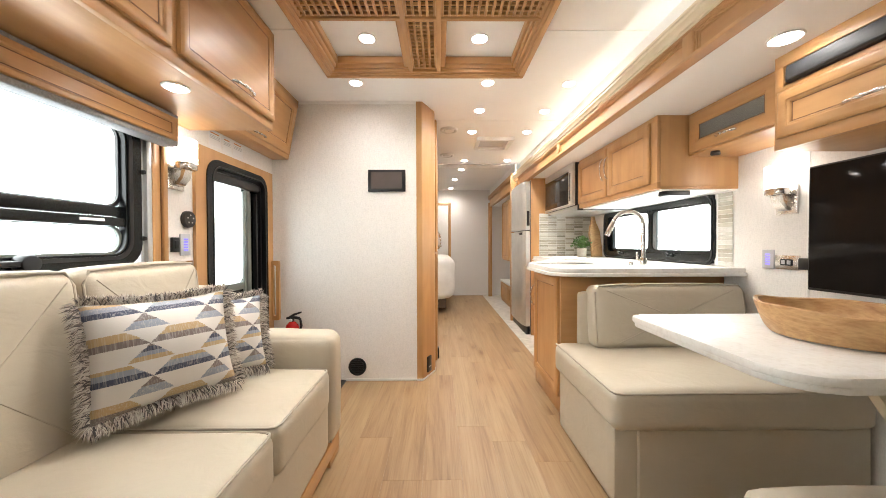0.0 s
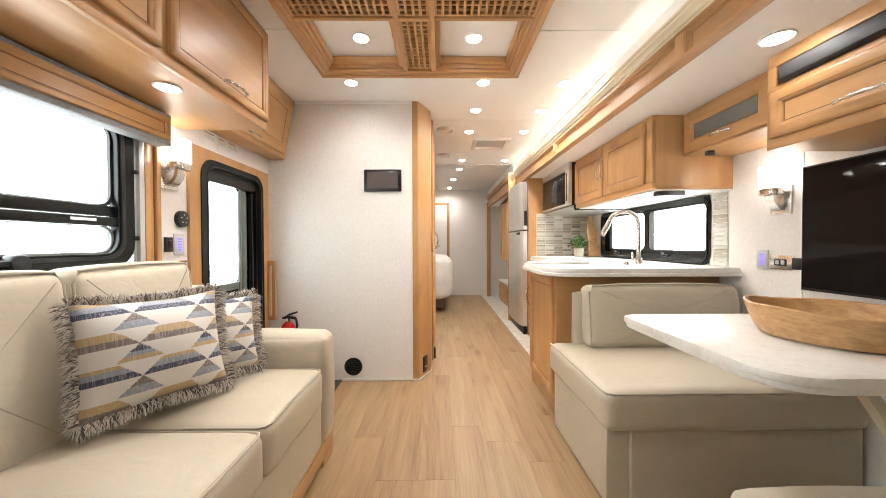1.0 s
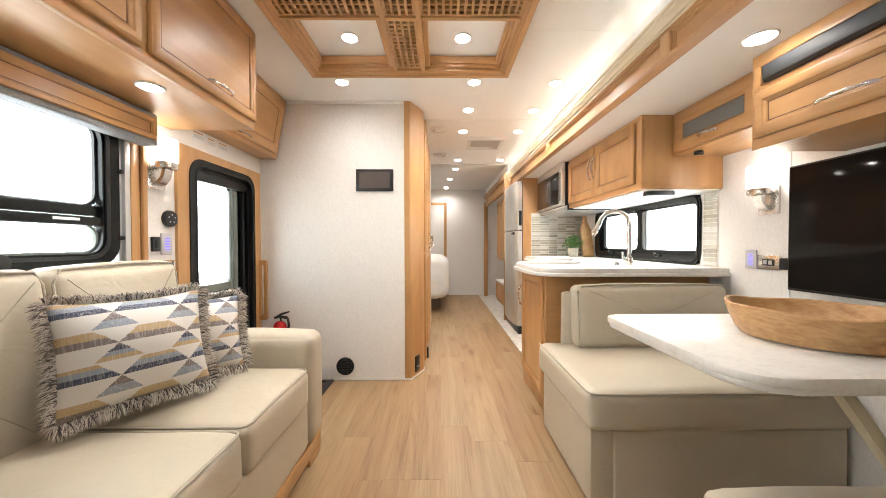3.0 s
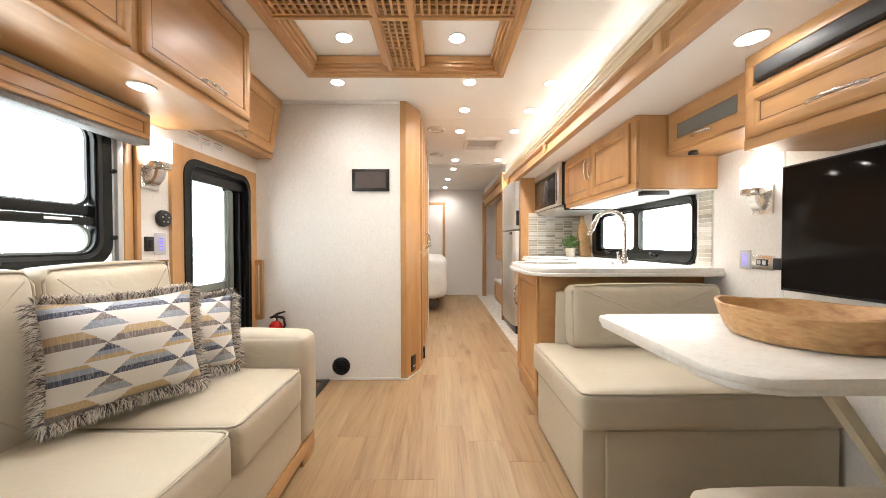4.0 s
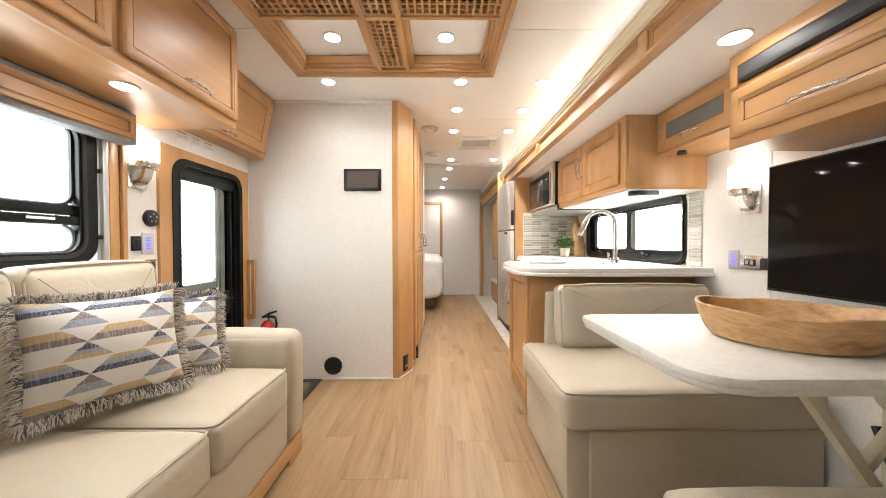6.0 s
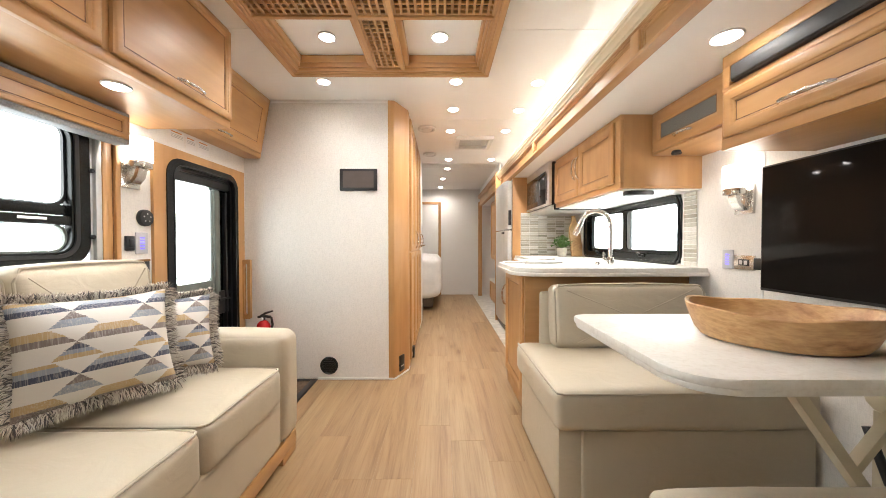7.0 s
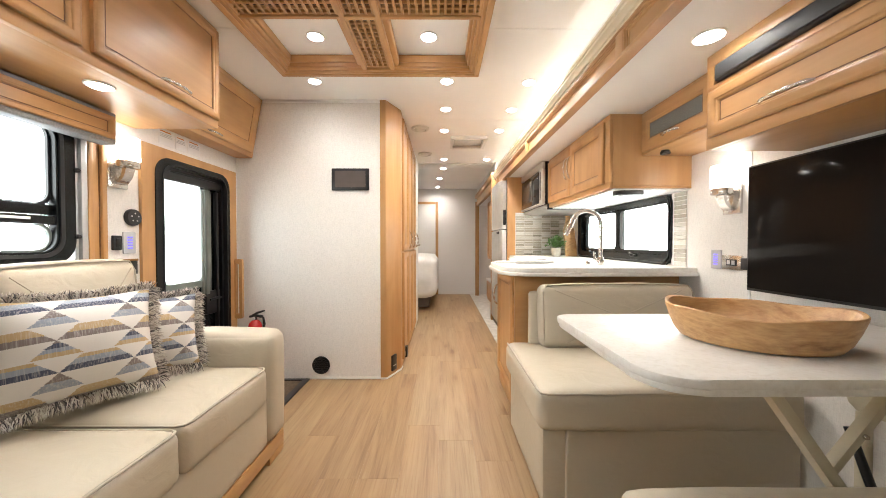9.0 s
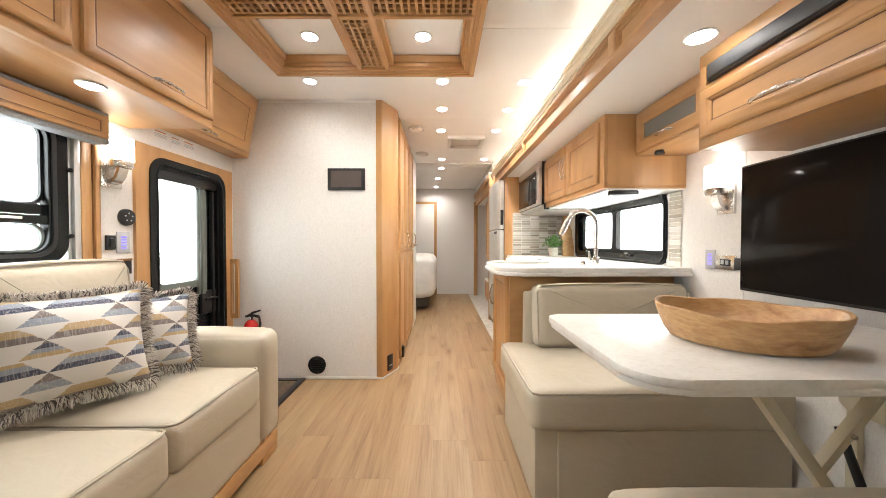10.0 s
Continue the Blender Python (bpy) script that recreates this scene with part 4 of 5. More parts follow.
# ---------------------------------------------------------------- counter, base cabinets, kitchen wall
pen = thing("peninsula_cabinet", (1.2, 2.36, 0.0), "maple peninsula base cabinet with a framed end door", "cabinet")
part("body", box(0.735, 1.10, 2.10, 2.64, 0.0, 0.857, 0.002), WZ, pen)
part("back_panel", box(0.733, RX, 2.085, 2.101, 0.0, 0.857, 0.002), WX, pen)
mP = facing((0.735, 0, 0), (0, 1, 0), (-1, 0, 0))
panel_door("door", mP, 2.118, 2.632, 0.10, 0.840, pen, (2.60, 0.66, 0.15, True), grain_u=WZ)
base = thing("base_cabinet", (1.4, 3.2, 0.0), "maple kitchen base cabinet below the counter", "cabinet")
part("body", box(1.10, RX - 0.002, 2.102, 3.897, 0.0, 0.857, 0.002), WZ, base)


def counter_outline(o):
    pts = [(RX - 0.002, 1.935 - o), (RX - 0.002, 3.897), (1.06 - o, 3.897), (1.06 - o, 2.66 + o)]
    for cx, cy, a0 in ((0.80, 2.51, 90), (0.80, 2.085, 180)):
        r = 0.15 + o
        pts += [(cx + r * math.cos(radians(a0 + 90 * i / 8)), cy + r * math.sin(radians(a0 + 90 * i / 8))) for i in range(9)]
    return pts


counter = thing("countertop", (1.2, 2.8, 0.857), "white quartz kitchen countertop with a stepped edge", "countertop")
part("slab", prism(counter_outline(0.0), 0.8785, 0.905, "z", 0.004), QUARTZ, counter)
part("edge_band", prism(counter_outline(0.012), 0.8585, 0.8790, "z", 0.005), QUARTZ, counter)

end_panel = thing("fridge_surround", (1.35, 3.91, 0.0), "tall maple side panel beside the refrigerator", "panel")
part("panel", box(1.035, RX - 0.002, 3.898, 3.918, 0.0, SC - 0.001, 0.002), WZ, end_panel)
part("grout_bed", box(1.125, RX - 0.001, 3.8935, 3.898, 0.906, 1.385), GROUT, end_panel)
end_panel["kind"] = "structure"
end_panel["category"] = "wall panel"

# kitchen window
kw = thing("window_1", (RX, 2.85, 0.91), "black-framed sliding kitchen window with rounded corners", "window", kind="structure")
part("window_frame", ring_prism(round_rect(2.148, 3.605, 0.903, 1.366, 0.075), round_rect(2.176, 3.52, 0.968, 1.312, 0.055), RX - 0.014, RX + 0.05), BLACK_METAL, kw)
part("inner_bead", ring_prism(round_rect(2.160, 3.590, 0.915, 1.356, 0.068), round_rect(2.168, 3.582, 0.923, 1.348, 0.062), RX - 0.019, RX - 0.013), BLACK, kw)
part("sash_frame", ring_prism(round_rect(2.172, 2.862, 0.964, 1.316, 0.052), round_rect(2.186, 2.812, 0.996, 1.300, 0.042), RX + 0.005, RX + 0.03), BLACK_METAL, kw)
part("screen_stile", box(RX + 0.012, RX + 0.03, 2.764, 2.813, 0.99, 1.305, 0.004), plain("grey_sash", (0.11, 0.12, 0.12), 0.4), kw, "grey sliding screen stile")
part("sash_frame", ring_prism(round_rect(2.84, 3.525, 0.964, 1.316, 0.052), round_rect(2.875, 3.46, 0.996, 1.300, 0.042), RX + 0.012, RX + 0.04), BLACK_METAL, kw)
part("pane", box(RX + 0.018, RX + 0.022, 2.20, 3.50, 0.96, 1.295), GLASS, kw).visible_shadow = False
for y in (2.56, 3.25):
    lt = part("latch", box(RX - 0.026, RX - 0.012, y - 0.03, y + 0.03, 0.945, 0.962, 0.004), BLACK, kw)
    part("latch_knob", cyl((RX - 0.034, y - 0.012, 0.957), (RX - 0.034, y + 0.02, 0.972), 0.010, 0.007, 12, 0.002), BLACK, lt)

# tile strip bed beside the window
strip = thing("tile_strip", (RX, 2.05, 0.906), "stacked stick tile strip beside the kitchen window", "tile", kind="structure")
part("grout_bed", box(RX - 0.004, RX - 0.0005, 2.018, 2.128, 0.906, 1.352), GROUT, strip)

# refrigerator
fr = thing("refrigerator", (1.3, 4.3, 0.0), "stainless two-door refrigerator with a top freezer", "refrigerator")
part("body", box(1.035, 1.70, 3.925, 4.655, 0.03, 1.765, 0.006), plain("fridge_grey", (0.10, 0.10, 0.10), 0.4), fr)


def fridge_door(z0, z1):
    out = [(1.030, 3.93), (0.985, 3.93), (0.966, 3.95), (0.955, 4.05), (0.950, 4.295), (0.955, 4.54), (0.966, 4.64), (0.985, 4.655), (1.030, 4.655)]
    return part("door", prism(out, z0, z1, "z", 0.004), STEEL, fr, "brushed stainless door")


d1 = fridge_door(1.205, 1.755)
d2 = fridge_door(0.10, 1.190)
part("grip", box(0.992, 1.024, 3.924, 3.932, 1.25, 1.42, 0.003), BLACK, d1, "black recessed grip")
part("grip", box(0.953, 0.972, 4.00, 4.25, 1.150, 1.178, 0.003), BLACK, d2, "black recessed grip")
part("kick", box(0.99, 1.03, 3.94, 4.64, 0.0, 0.09, 0.003), BLACK, fr)
post = thing("end_post", (1.0, 4.63, 0.0), "maple post closing the cornice beam", "post", kind="structure")
part("post", box(0.965, 1.06, 4.66, 4.72, 0.0, 2.0, 0.003), WZ, post)
part("over_panel", box(1.02, 1.04, 3.92, 4.66, 1.77, SC, 0.002), WY, post)

# faucet
fc = thing("faucet", (1.31, 2.22, 0.905), "brushed nickel gooseneck kitchen faucet", "faucet")
fx, fy, fz = 1.315, 2.22, 0.905
part("base", cyl((fx, fy, fz), (fx, fy, fz + 0.05), 0.024, 0.019, bev=0.003), NICKEL, fc)
R = 0.088
pts = [(fx, fy, fz + 0.045), (fx, fy, fz + 0.20), (fx, fy, fz + 0.262)]
ax, ay = -0.93, 0.36
for i in range(1, 13):
    a = math.pi * i / 12 * 0.90
    q = R * (1 - math.cos(a))
    pts.append((fx + ax * q, fy + ay * q, fz + 0.262 + R * math.sin(a)))
part("neck", tube(pts, 0.0135, 14), NICKEL, fc)
e, e0 = Vector(pts[-1]), Vector(pts[-2])
d = (e - e0).normalized()
part("spray_head", tube([e - d * 0.005, e + d * 0.02, e + d * 0.075, e + d * 0.105], [0.0145, 0.0165, 0.0185, 0.016], 14), NICKEL, fc)
part("lever", tube([(fx - 0.02, fy - 0.005, fz + 0.03), (fx - 0.045, fy - 0.012, fz + 0.035), (fx - 0.05, fy - 0.013, fz + 0.085)], [0.011, 0.010, 0.006], 10), NICKEL, fc)
soap = thing("soap_dispenser", (1.24, 2.21, 0.905), "small nickel soap pump on the counter", "soap pump")
part("pump", cyl((1.225, 2.20, 0.905), (1.225, 2.20, 0.93), 0.016, 0.012, bev=0.002), NICKEL, soap)

# plant, board and towel
plant = thing("potted_plant", (1.495, 3.62, 0.905), "small leafy green plant in a speckled beige pot", "plant")
part("pot", cyl((1.495, 3.62, 0.905), (1.495, 3.62, 0.995), 0.043, 0.052, 24, 0.004), CERAMIC, plant)
part("soil", cyl((1.495, 3.62, 0.990), (1.495, 3.62, 0.9965), 0.046, 0.046, 20), SOIL, plant)
rng = random.Random(4)
b = bmesh.new()
for i in range(260):
    a, el, ln = rng.uniform(0, 6.283), rng.uniform(0.15, 1.45), rng.uniform(0.035, 0.125)
    c = Vector((1.495 + math.cos(a) * math.cos(el) * ln, 3.62 + math.sin(a) * math.cos(el) * ln, 1.0 + math.sin(el) * ln))
    s = rng.uniform(0.013, 0.024)
    m = Matrix.Translation(c) @ Euler((rng.uniform(-0.9, 0.9), rng.uniform(-0.9, 0.9), rng.uniform(0, 6.28))).to_matrix().to_4x4()
    vs = [b.verts.new(m @ Vector(p)) for p in ((-s, 0, 0), (0, -s * 0.55, s * 0.25), (s, 0, 0), (0, s * 0.55, s * 0.25))]
    b.faces.new((vs[0], vs[1], vs[2]))
    b.faces.new((vs[0], vs[2], vs[3]))
part("leaves", b, LEAF, plant, "dense small green leaves")
for i in range(9):
    a = i * 0.7
    part("stem", tube([(1.495, 3.62, 0.99), (1.495 + 0.03 * math.cos(a), 3.62 + 0.03 * math.sin(a), 1.04), (1.495 + 0.05 * math.cos(a), 3.62 + 0.05 * math.sin(a), 1.07)], 0.0016, 5), LEAF, plant)
cb = thing("cutting_board", (1.66, 3.6, 0.905), "tall wooden cutting board with a wavy live edge", "cutting board")
outl = [(-0.070, 0.0), (0.062, 0.0), (0.068, 0.10), (0.058, 0.20), (0.064, 0.27), (0.040, 0.33), (0.022, 0.36), (0.020, 0.43), (-0.02, 0.43), (-0.03, 0.36), (-0.055, 0.32), (-0.075, 0.24), (-0.062, 0.14), (-0.072, 0.06)]
q = prism(outl, -0.010, 0.010, "y", 0.003)
part("board", moved(q, Matrix.Translation((1.650, 3.60, 0.9075)) @ Matrix.Rotation(radians(18), 4, "Z") @ Matrix.Rotation(radians(-9), 4, "X")), BOWL, cb)
tw = thing("dish_towel", (0.86, 2.45, 0.905), "folded white dish towel on the counter edge", "towel")
part("fold", cushion(0.80, 1.06, 2.34, 2.60, 0.9055, 0.929, 0.011, (0, 0, 0.008), n=12, wob=0.008, seed=21.0), TOWEL, tw)
part("fold", cushion(0.84, 1.01, 2.36, 2.585, 0.929, 0.944, 0.007, (0, 0, 0.006), n=10, wob=0.007, seed=27.0), TOWEL, tw)

part("hem", cushion(0.672, 0.80, 2.40, 2.55, 0.9055, 0.918, 0.006, n=8, wob=0.006, seed=41.0), TOWEL, tw)

# ---------------------------------------------------------------- left wall: window, valance, door, fittings
lw = thing("window_2", (LX, 0.64, 0.975), "large black-framed window with a horizontal slider", "window", kind="structure")
Y0 = -0.20
part("window_frame", ring_prism(round_rect(Y0, 1.472, 0.962, 1.568, 0.09), round_rect(Y0 + 0.08, 1.398, 1.012, 1.520, 0.06), LX - 0.022, LX + 0.016), BLACK_METAL, lw)
part("inner_bead", ring_prism(round_rect(Y0 + 0.05, 1.425, 0.99, 1.545, 0.075), round_rect(Y0 + 0.07, 1.409, 1.004, 1.530, 0.066), LX - 0.010, LX + 0.022), BLACK, lw)
part("upper_rail", box(LX - 0.020, LX + 0.006, Y0 + 0.07, 1.405, 1.158, 1.200, 0.006), BLACK_METAL, lw)
part("lower_rail", box(LX - 0.020, LX + 0.014, Y0 + 0.07, 1.405, 1.120, 1.156, 0.006), BLACK_METAL, lw)
part("lower_sash", ring_prism(round_rect(Y0 + 0.07, 1.400, 1.008, 1.125, 0.05), round_rect(Y0 + 0.09, 1.388, 1.020, 1.118, 0.045), LX - 0.018, LX - 0.004), GREYGREEN, lw)
part("upper_sash", ring_prism(round_rect(Y0 + 0.07, 1.400, 1.19, 1.528, 0.055), round_rect(Y0 + 0.09, 1.390, 1.204, 1.516, 0.05), LX - 0.018, LX - 0.006), BLACK, lw)
part("rail_label", box(LX + 0.014, LX + 0.0155, 1.22, 1.31, 1.137, 1.147), PAPER, lw, "small white printed strip")
part("pane", box(LX - 0.014, LX - 0.011, Y0 + 0.07, 1.395, 1.0, 1.525), GLASS, lw).visible_shadow = False
lat = part("latch", cyl((LX + 0.014, 1.05, 0.992), (LX + 0.050, 1.05, 0.992), 0.030, 0.026, 20, 0.004), BLACK, lw, "round black crank knob")
part("lever", box(LX + 0.03, LX + 0.045, 0.94, 1.04, 0.984, 1.002, 0.004), BLACK, lat)
track = thing("shade_track", (LX, 1.52, 0.9), "pale grey aluminium shade track beside the window", "track", kind="structure")
ALU = plain("pale_aluminium", (0.55, 0.56, 0.56), 0.35, 0.6)
part("channel", box(LX, LX + 0.012, 1.474, 1.486, 0.88, 1.628, 0.002), ALU, track)
part("channel_lip", box(LX, LX + 0.026, 1.487, 1.513, 0.88, 1.628, 0.003), ALU, track)
for z in (1.355, 1.075):
    part("screw_cap", cyl((LX + 0.011, 1.4785, z), (LX + 0.026, 1.4785, z), 0.011, 0.008, 14, 0.002), BLACK, track)
pil = thing("pilaster", (LX, 1.6, 0.85), "narrow maple strip with a recessed face beside the window", "trim", kind="structure")
part("strip", box(LX, LX + 0.012, 1.515, 1.602, 0.86, 1.628, 0.002), WZ, pil)
for y0, y1 in ((1.5155, 1.539), (1.578, 1.6015)):
    part("border", box(LX + 0.0115, LX + 0.026, y0, y1, 0.861, 1.627, 0.004), WZ, pil)
part("groove", box(LX + 0.0115, LX + 0.014, 1.540, 1.544, 0.875, 1.62), GLAZE, pil, "dark glazed groove")
part("groove", box(LX + 0.0115, LX + 0.014, 1.573, 1.577, 0.875, 1.62), GLAZE, pil, "dark glazed groove")
part("border", box(LX + 0.0115, LX + 0.026, 1.5395, 1.5775, 0.861, 0.884, 0.003), WX, pil)

val = thing("window_valance", (-1.2, 0.65, 1.478), "grey fabric window valance with an inset maple panel", "valance")
VF = -1.167
part("fabric_box", box(LX + 0.036, VF, -0.4, 1.568, 1.484, 1.624, 0.006, 3), GREY_FABRIC, val)
mV = facing((VF, 0, 0), (0, 1, 0), (1, 0, 0))


def vrect(i, h):
    return [(-0.36 + i, h, 1.506 + i), (1.550 - i, h, 1.506 + i), (1.550 - i, h, 1.604 - i), (-0.36 + i, h, 1.604 - i)]


part("wood_frame", moved(loops(vrect, [(0.0, 0.0), (0.0, 0.010), (0.003, 0.013), (0.015, 0.013), (0.018, 0.010), (0.021, 0.0095), (0.025, 0.005), (0.026, 0.001)]), mV), WY, val, "maple panel frame")
part("wood_panel", moved(box(-0.345, 1.530, 0.0005, 0.003, 1.528, 1.582), mV), WY, val, "maple inset panel")
vg = ring_prism([(-0.335, 1.5315), (1.5245, 1.5315), (1.5245, 1.5785), (-0.335, 1.5785)], [(-0.332, 1.5340), (1.5220, 1.5340), (1.5220, 1.5760), (-0.332, 1.5760)], 0.003, 0.0042, "y")
part("glaze_line", moved(vg, mV), GLAZE, val, "dark glazed groove")


def sconce(x_wall, s, y, z, label):
    """A wall light: nickel plate and curved arm under a lit frosted shade; s points into the room."""
    o = thing("wall_sconce", (x_wall, y, z), label, "wall light", "wall sconces")
    part("back_plate", box(min(x_wall, x_wall + s * 0.014), max(x_wall, x_wall + s * 0.014), y - 0.052, y + 0.052, z, z + 0.145, 0.003), NICKEL, o)
    arm_pts = [(x_wall + s * 0.012, y, z + 0.025), (x_wall + s * 0.035, y, z + 0.030), (x_wall + s * 0.055, y, z + 0.055), (x_wall + s * 0.066, y, z + 0.095)]
    b = bmesh.new()
    rows = []
    for k, p in enumerate(arm_pts):
        t = (Vector(arm_pts[min(k + 1, 3)]) - Vector(arm_pts[max(k - 1, 0)])).normalized()
        nrm = Vector((0, 1, 0)).cross(t)
        rows.append([b.verts.new(Vector(p) + Vector((0, yy, 0)) + nrm * nn) for yy, nn in ((-0.024, -0.008), (0.024, -0.008), (0.024, 0.008), (-0.024, 0.008))])
    for q, w in zip(rows, rows[1:]):
        for k in range(4):
            b.faces.new((q[k], q[(k + 1) % 4], w[(k + 1) % 4], w[k]))
    b.faces.new(rows[0])
    b.faces.new(rows[-1][::-1])
    part("arm", b, NICKEL, o)
    cx = x_wall + s * 0.060
    part("cup", prism(round_rect(cx - 0.036, cx + 0.036, y - 0.048, y + 0.048, 0.030), z + 0.095, z + 0.1285, "z", 0.006), NICKEL, o)
    part("shade", prism(round_rect(cx - 0.037, cx + 0.037, y - 0.050, y + 0.050, 0.031), z + 0.128, z + 0.238, "z", 0.004), SHADE_GLOW, o, "lit frosted glass shade")


sconce(RX, -1, 1.70, 1.188, "nickel wall sconce with a lit white shade beside the television")
sconce(LX, 1, 1.668, 1.310, "nickel wall sconce with a lit white shade beside the window")


def wall_plate(name, x, s, y0, y1, z0, z1, mat, label, cat, d=0.008):
    o = thing(name, (x, (y0 + y1) / 2, z0), label, cat)
    part("plate", box(min(x, x + s * d), max(x, x + s * d), y0, y1, z0, z1, 0.003), mat, o)
    return o


GREYPLATE = plain("grey_keypad", (0.50, 0.50, 0.52), 0.4, vary=0.02)


def keypad(x, s, y0, y1, z0, z1):
    o = wall_plate("light_keypad", x, s, y0, y1, z0, z1, GREYPLATE, "grey wall keypad with blue lit markings", "switch")
    h = (z1 - z0)
    for k in range(5):
        zc = z0 + h * (0.25 + 0.125 * k)
        xa = x + s * 0.0085
        part("lit_mark", box(min(xa, xa + s * 0.001), max(xa, xa + s * 0.001), y0 + 0.020, y1 - 0.020, zc - 0.003, zc + 0.003), BLUE_GLOW, o, "blue lit bar")


keypad(LX, 1, 1.697, 1.765, 0.995, 1.102)
keypad(RX, -1, 1.766, 1.832, 0.912, 1.012)
o = wall_plate("rocker_switch", LX, 1, 1.640, 1.684, 1.013, 1.083, BLACK, "black rocker switch on the wall", "switch", 0.014)
part("rocker", box(LX + 0.013, LX + 0.020, 1.650, 1.674, 1.028, 1.068, 0.003), BLACK, o)
o = thing("control_dial", (LX, 1.747, 1.14), "round black control pad on the wall", "control pad")
part("pad", cyl((LX, 1.747, 1.175), (LX + 0.022, 1.747, 1.175), 0.043, 0.040, 28, 0.004), BLACK, o)
for k in range(5):
    a = k * 1.257 + 0.3
    part("button_mark", cyl((LX + 0.0215, 1.747 + 0.020 * math.cos(a), 1.175 + 0.020 * math.sin(a)), (LX + 0.0235, 1.747 + 0.020 * math.cos(a), 1.175 + 0.020 * math.sin(a)), 0.004, seg=10), INK, o)
o = wall_plate("brass_plate", LX, 1, 1.676, 1.774, 0.89, 0.962, BLACK, "dark wall box with a brass edge above the sofa", "fitting")
part("brass_edge", box(LX + 0.004, LX + 0.012, 1.676, 1.774, 0.957, 0.968, 0.002), BRASS, o)
o = wall_plate("outlet", RX, -1, 1.640, 1.757, 0.914, 0.986, NICKEL, "nickel power outlet with black sockets beside the television", "outlet", 0.010)
part("socket", box(RX - 0.013, RX - 0.009, 1.668, 1.728, 0.934, 0.966, 0.002), BLACK, o)
part("socket_face", box(RX - 0.0145, RX - 0.0125, 1.704, 1.722, 0.940, 0.960, 0.001), INK, o)
part("socket_face", box(RX - 0.0145, RX - 0.0125, 1.676, 1.694, 0.940, 0.960, 0.001), INK, o)
o = wall_plate("tv_cable_box", RX, -1, 1.545, 1.625, 0.92, 0.975, BLACK, "black cable box behind the television edge", "cable box", 0.03)
seam = thing("wall_seam", (RX, 1.62, 0.6), "thin white joint strip on the slide-out wall", "trim", kind="structure")
part("strip", box(RX - 0.003, RX, 1.600, 1.612, 0.4, 1.545, 0.001), WHITE, seam)
# printed stickers
for y0, y1, z0, z1 in ((1.925, 2.03, 1.600, 1.680), (2.045, 2.13, 1.598, 1.675), (2.145, 2.25, 1.600, 1.678)):
    st = thing("sticker", (LX, y0, z0), "white printed notice sticker with orange headings above the door", "sticker", "door notices")
    part("paper", box(LX, LX + 0.0015, y0, y1, z0, z1), PAPER, st)
    part("heading_bar", box(LX + 0.0014, LX + 0.0024, y0 + 0.01, y1 - 0.02, z1 - 0.010, z1 - 0.004), ORANGE, st, "orange bar")
    for k in range(3):
        part("text_bar", box(LX + 0.0014, LX + 0.0022, y0 + 0.008, y1 - 0.01, z1 - 0.022 - 0.008 * k, z1 - 0.019 - 0.008 * k), INK, st, "grey bar")

# entry door
dr = thing("door_1", (LX, 2.23, 0.0), "black-framed entry door with a rounded window and wood trim", "door", kind="structure")
part("wood_trim", ring_prism(round_rect(1.793, 2.612, 0.0, 1.574, 0.002), round_rect(1.879, 2.521, 0.02, 1.521, 0.10), LX, LX + 0.016), WZ, dr, "wide maple door trim")
part("jamb", ring_prism(round_rect(1.875, 2.525, 0.016, 1.525, 0.10), round_rect(1.925, 2.492, 0.06, 1.490, 0.078), LX - 0.040, LX + 0.022), BLACK_METAL, dr, "black door jamb")
part("gasket", ring_prism(round_rect(1.905, 2.505, 0.045, 1.502, 0.085), round_rect(1.950, 2.468, 0.08, 1.466, 0.065), LX - 0.042, LX - 0.004), BLACK, dr)
part("gasket_lip", ring_prism(round_rect(1.921, 2.496, 0.056, 1.494, 0.080), round_rect(1.929, 2.488, 0.064, 1.486, 0.074), LX - 0.006, LX + 0.025), BLACK, dr)
leaf = part("leaf", ring_prism(round_rect(1.90, 2.51, 0.04, 1.51, 0.08), round_rect(1.985, 2.338, 0.80, 1.425, 0.045), LX - 0.060, LX - 0.040), BLACK_METAL, dr, "dark door leaf")
part("window_surround", ring_prism(round_rect(1.970, 2.395, 0.755, 1.445, 0.07), round_rect(1.987, 2.340, 0.800, 1.425, 0.045), LX - 0.040, LX - 0.030), GREYGREEN, leaf, "grey plastic window surround")
part("pane", box(LX - 0.052, LX - 0.048, 1.980, 2.343, 0.79, 1.43), GLASS, leaf).visible_shadow = False
part("shade_cassette", box(LX - 0.036, LX - 0.004, 1.955, 2.462, 1.410, 1.466, 0.008), BLACK, dr, "black roller shade cassette")
for y0, y1, x1 in ((2.300, 2.322, -0.022), (2.330, 2.362, -0.016), (2.372, 2.388, -0.024)):
    part("shade_edge", box(LX - 0.040, LX + x1, y0, y1, 0.70, 1.400, 0.006), GREYGREEN, dr, "grey shade guide")
part("side_rail", box(LX - 0.038, LX - 0.012, 2.43, 2.45, 0.30, 1.400, 0.004), BLACK, dr)
part("lock", box(LX - 0.040, LX - 0.02, 2.33, 2.49, 0.56, 0.72, 0.01), BLACK, dr)
part("lock_lever", tube([(LX - 0.018, 2.36, 0.66), (LX - 0.012, 2.43, 0.665), (LX - 0.012, 2.47, 0.66)], 0.008, 8), BLACK, dr)
gr = thing("grab_handle", (-1.245, 2.6, 0.45), "maple grab handle beside the entry door", "handle")
gy = 2.588
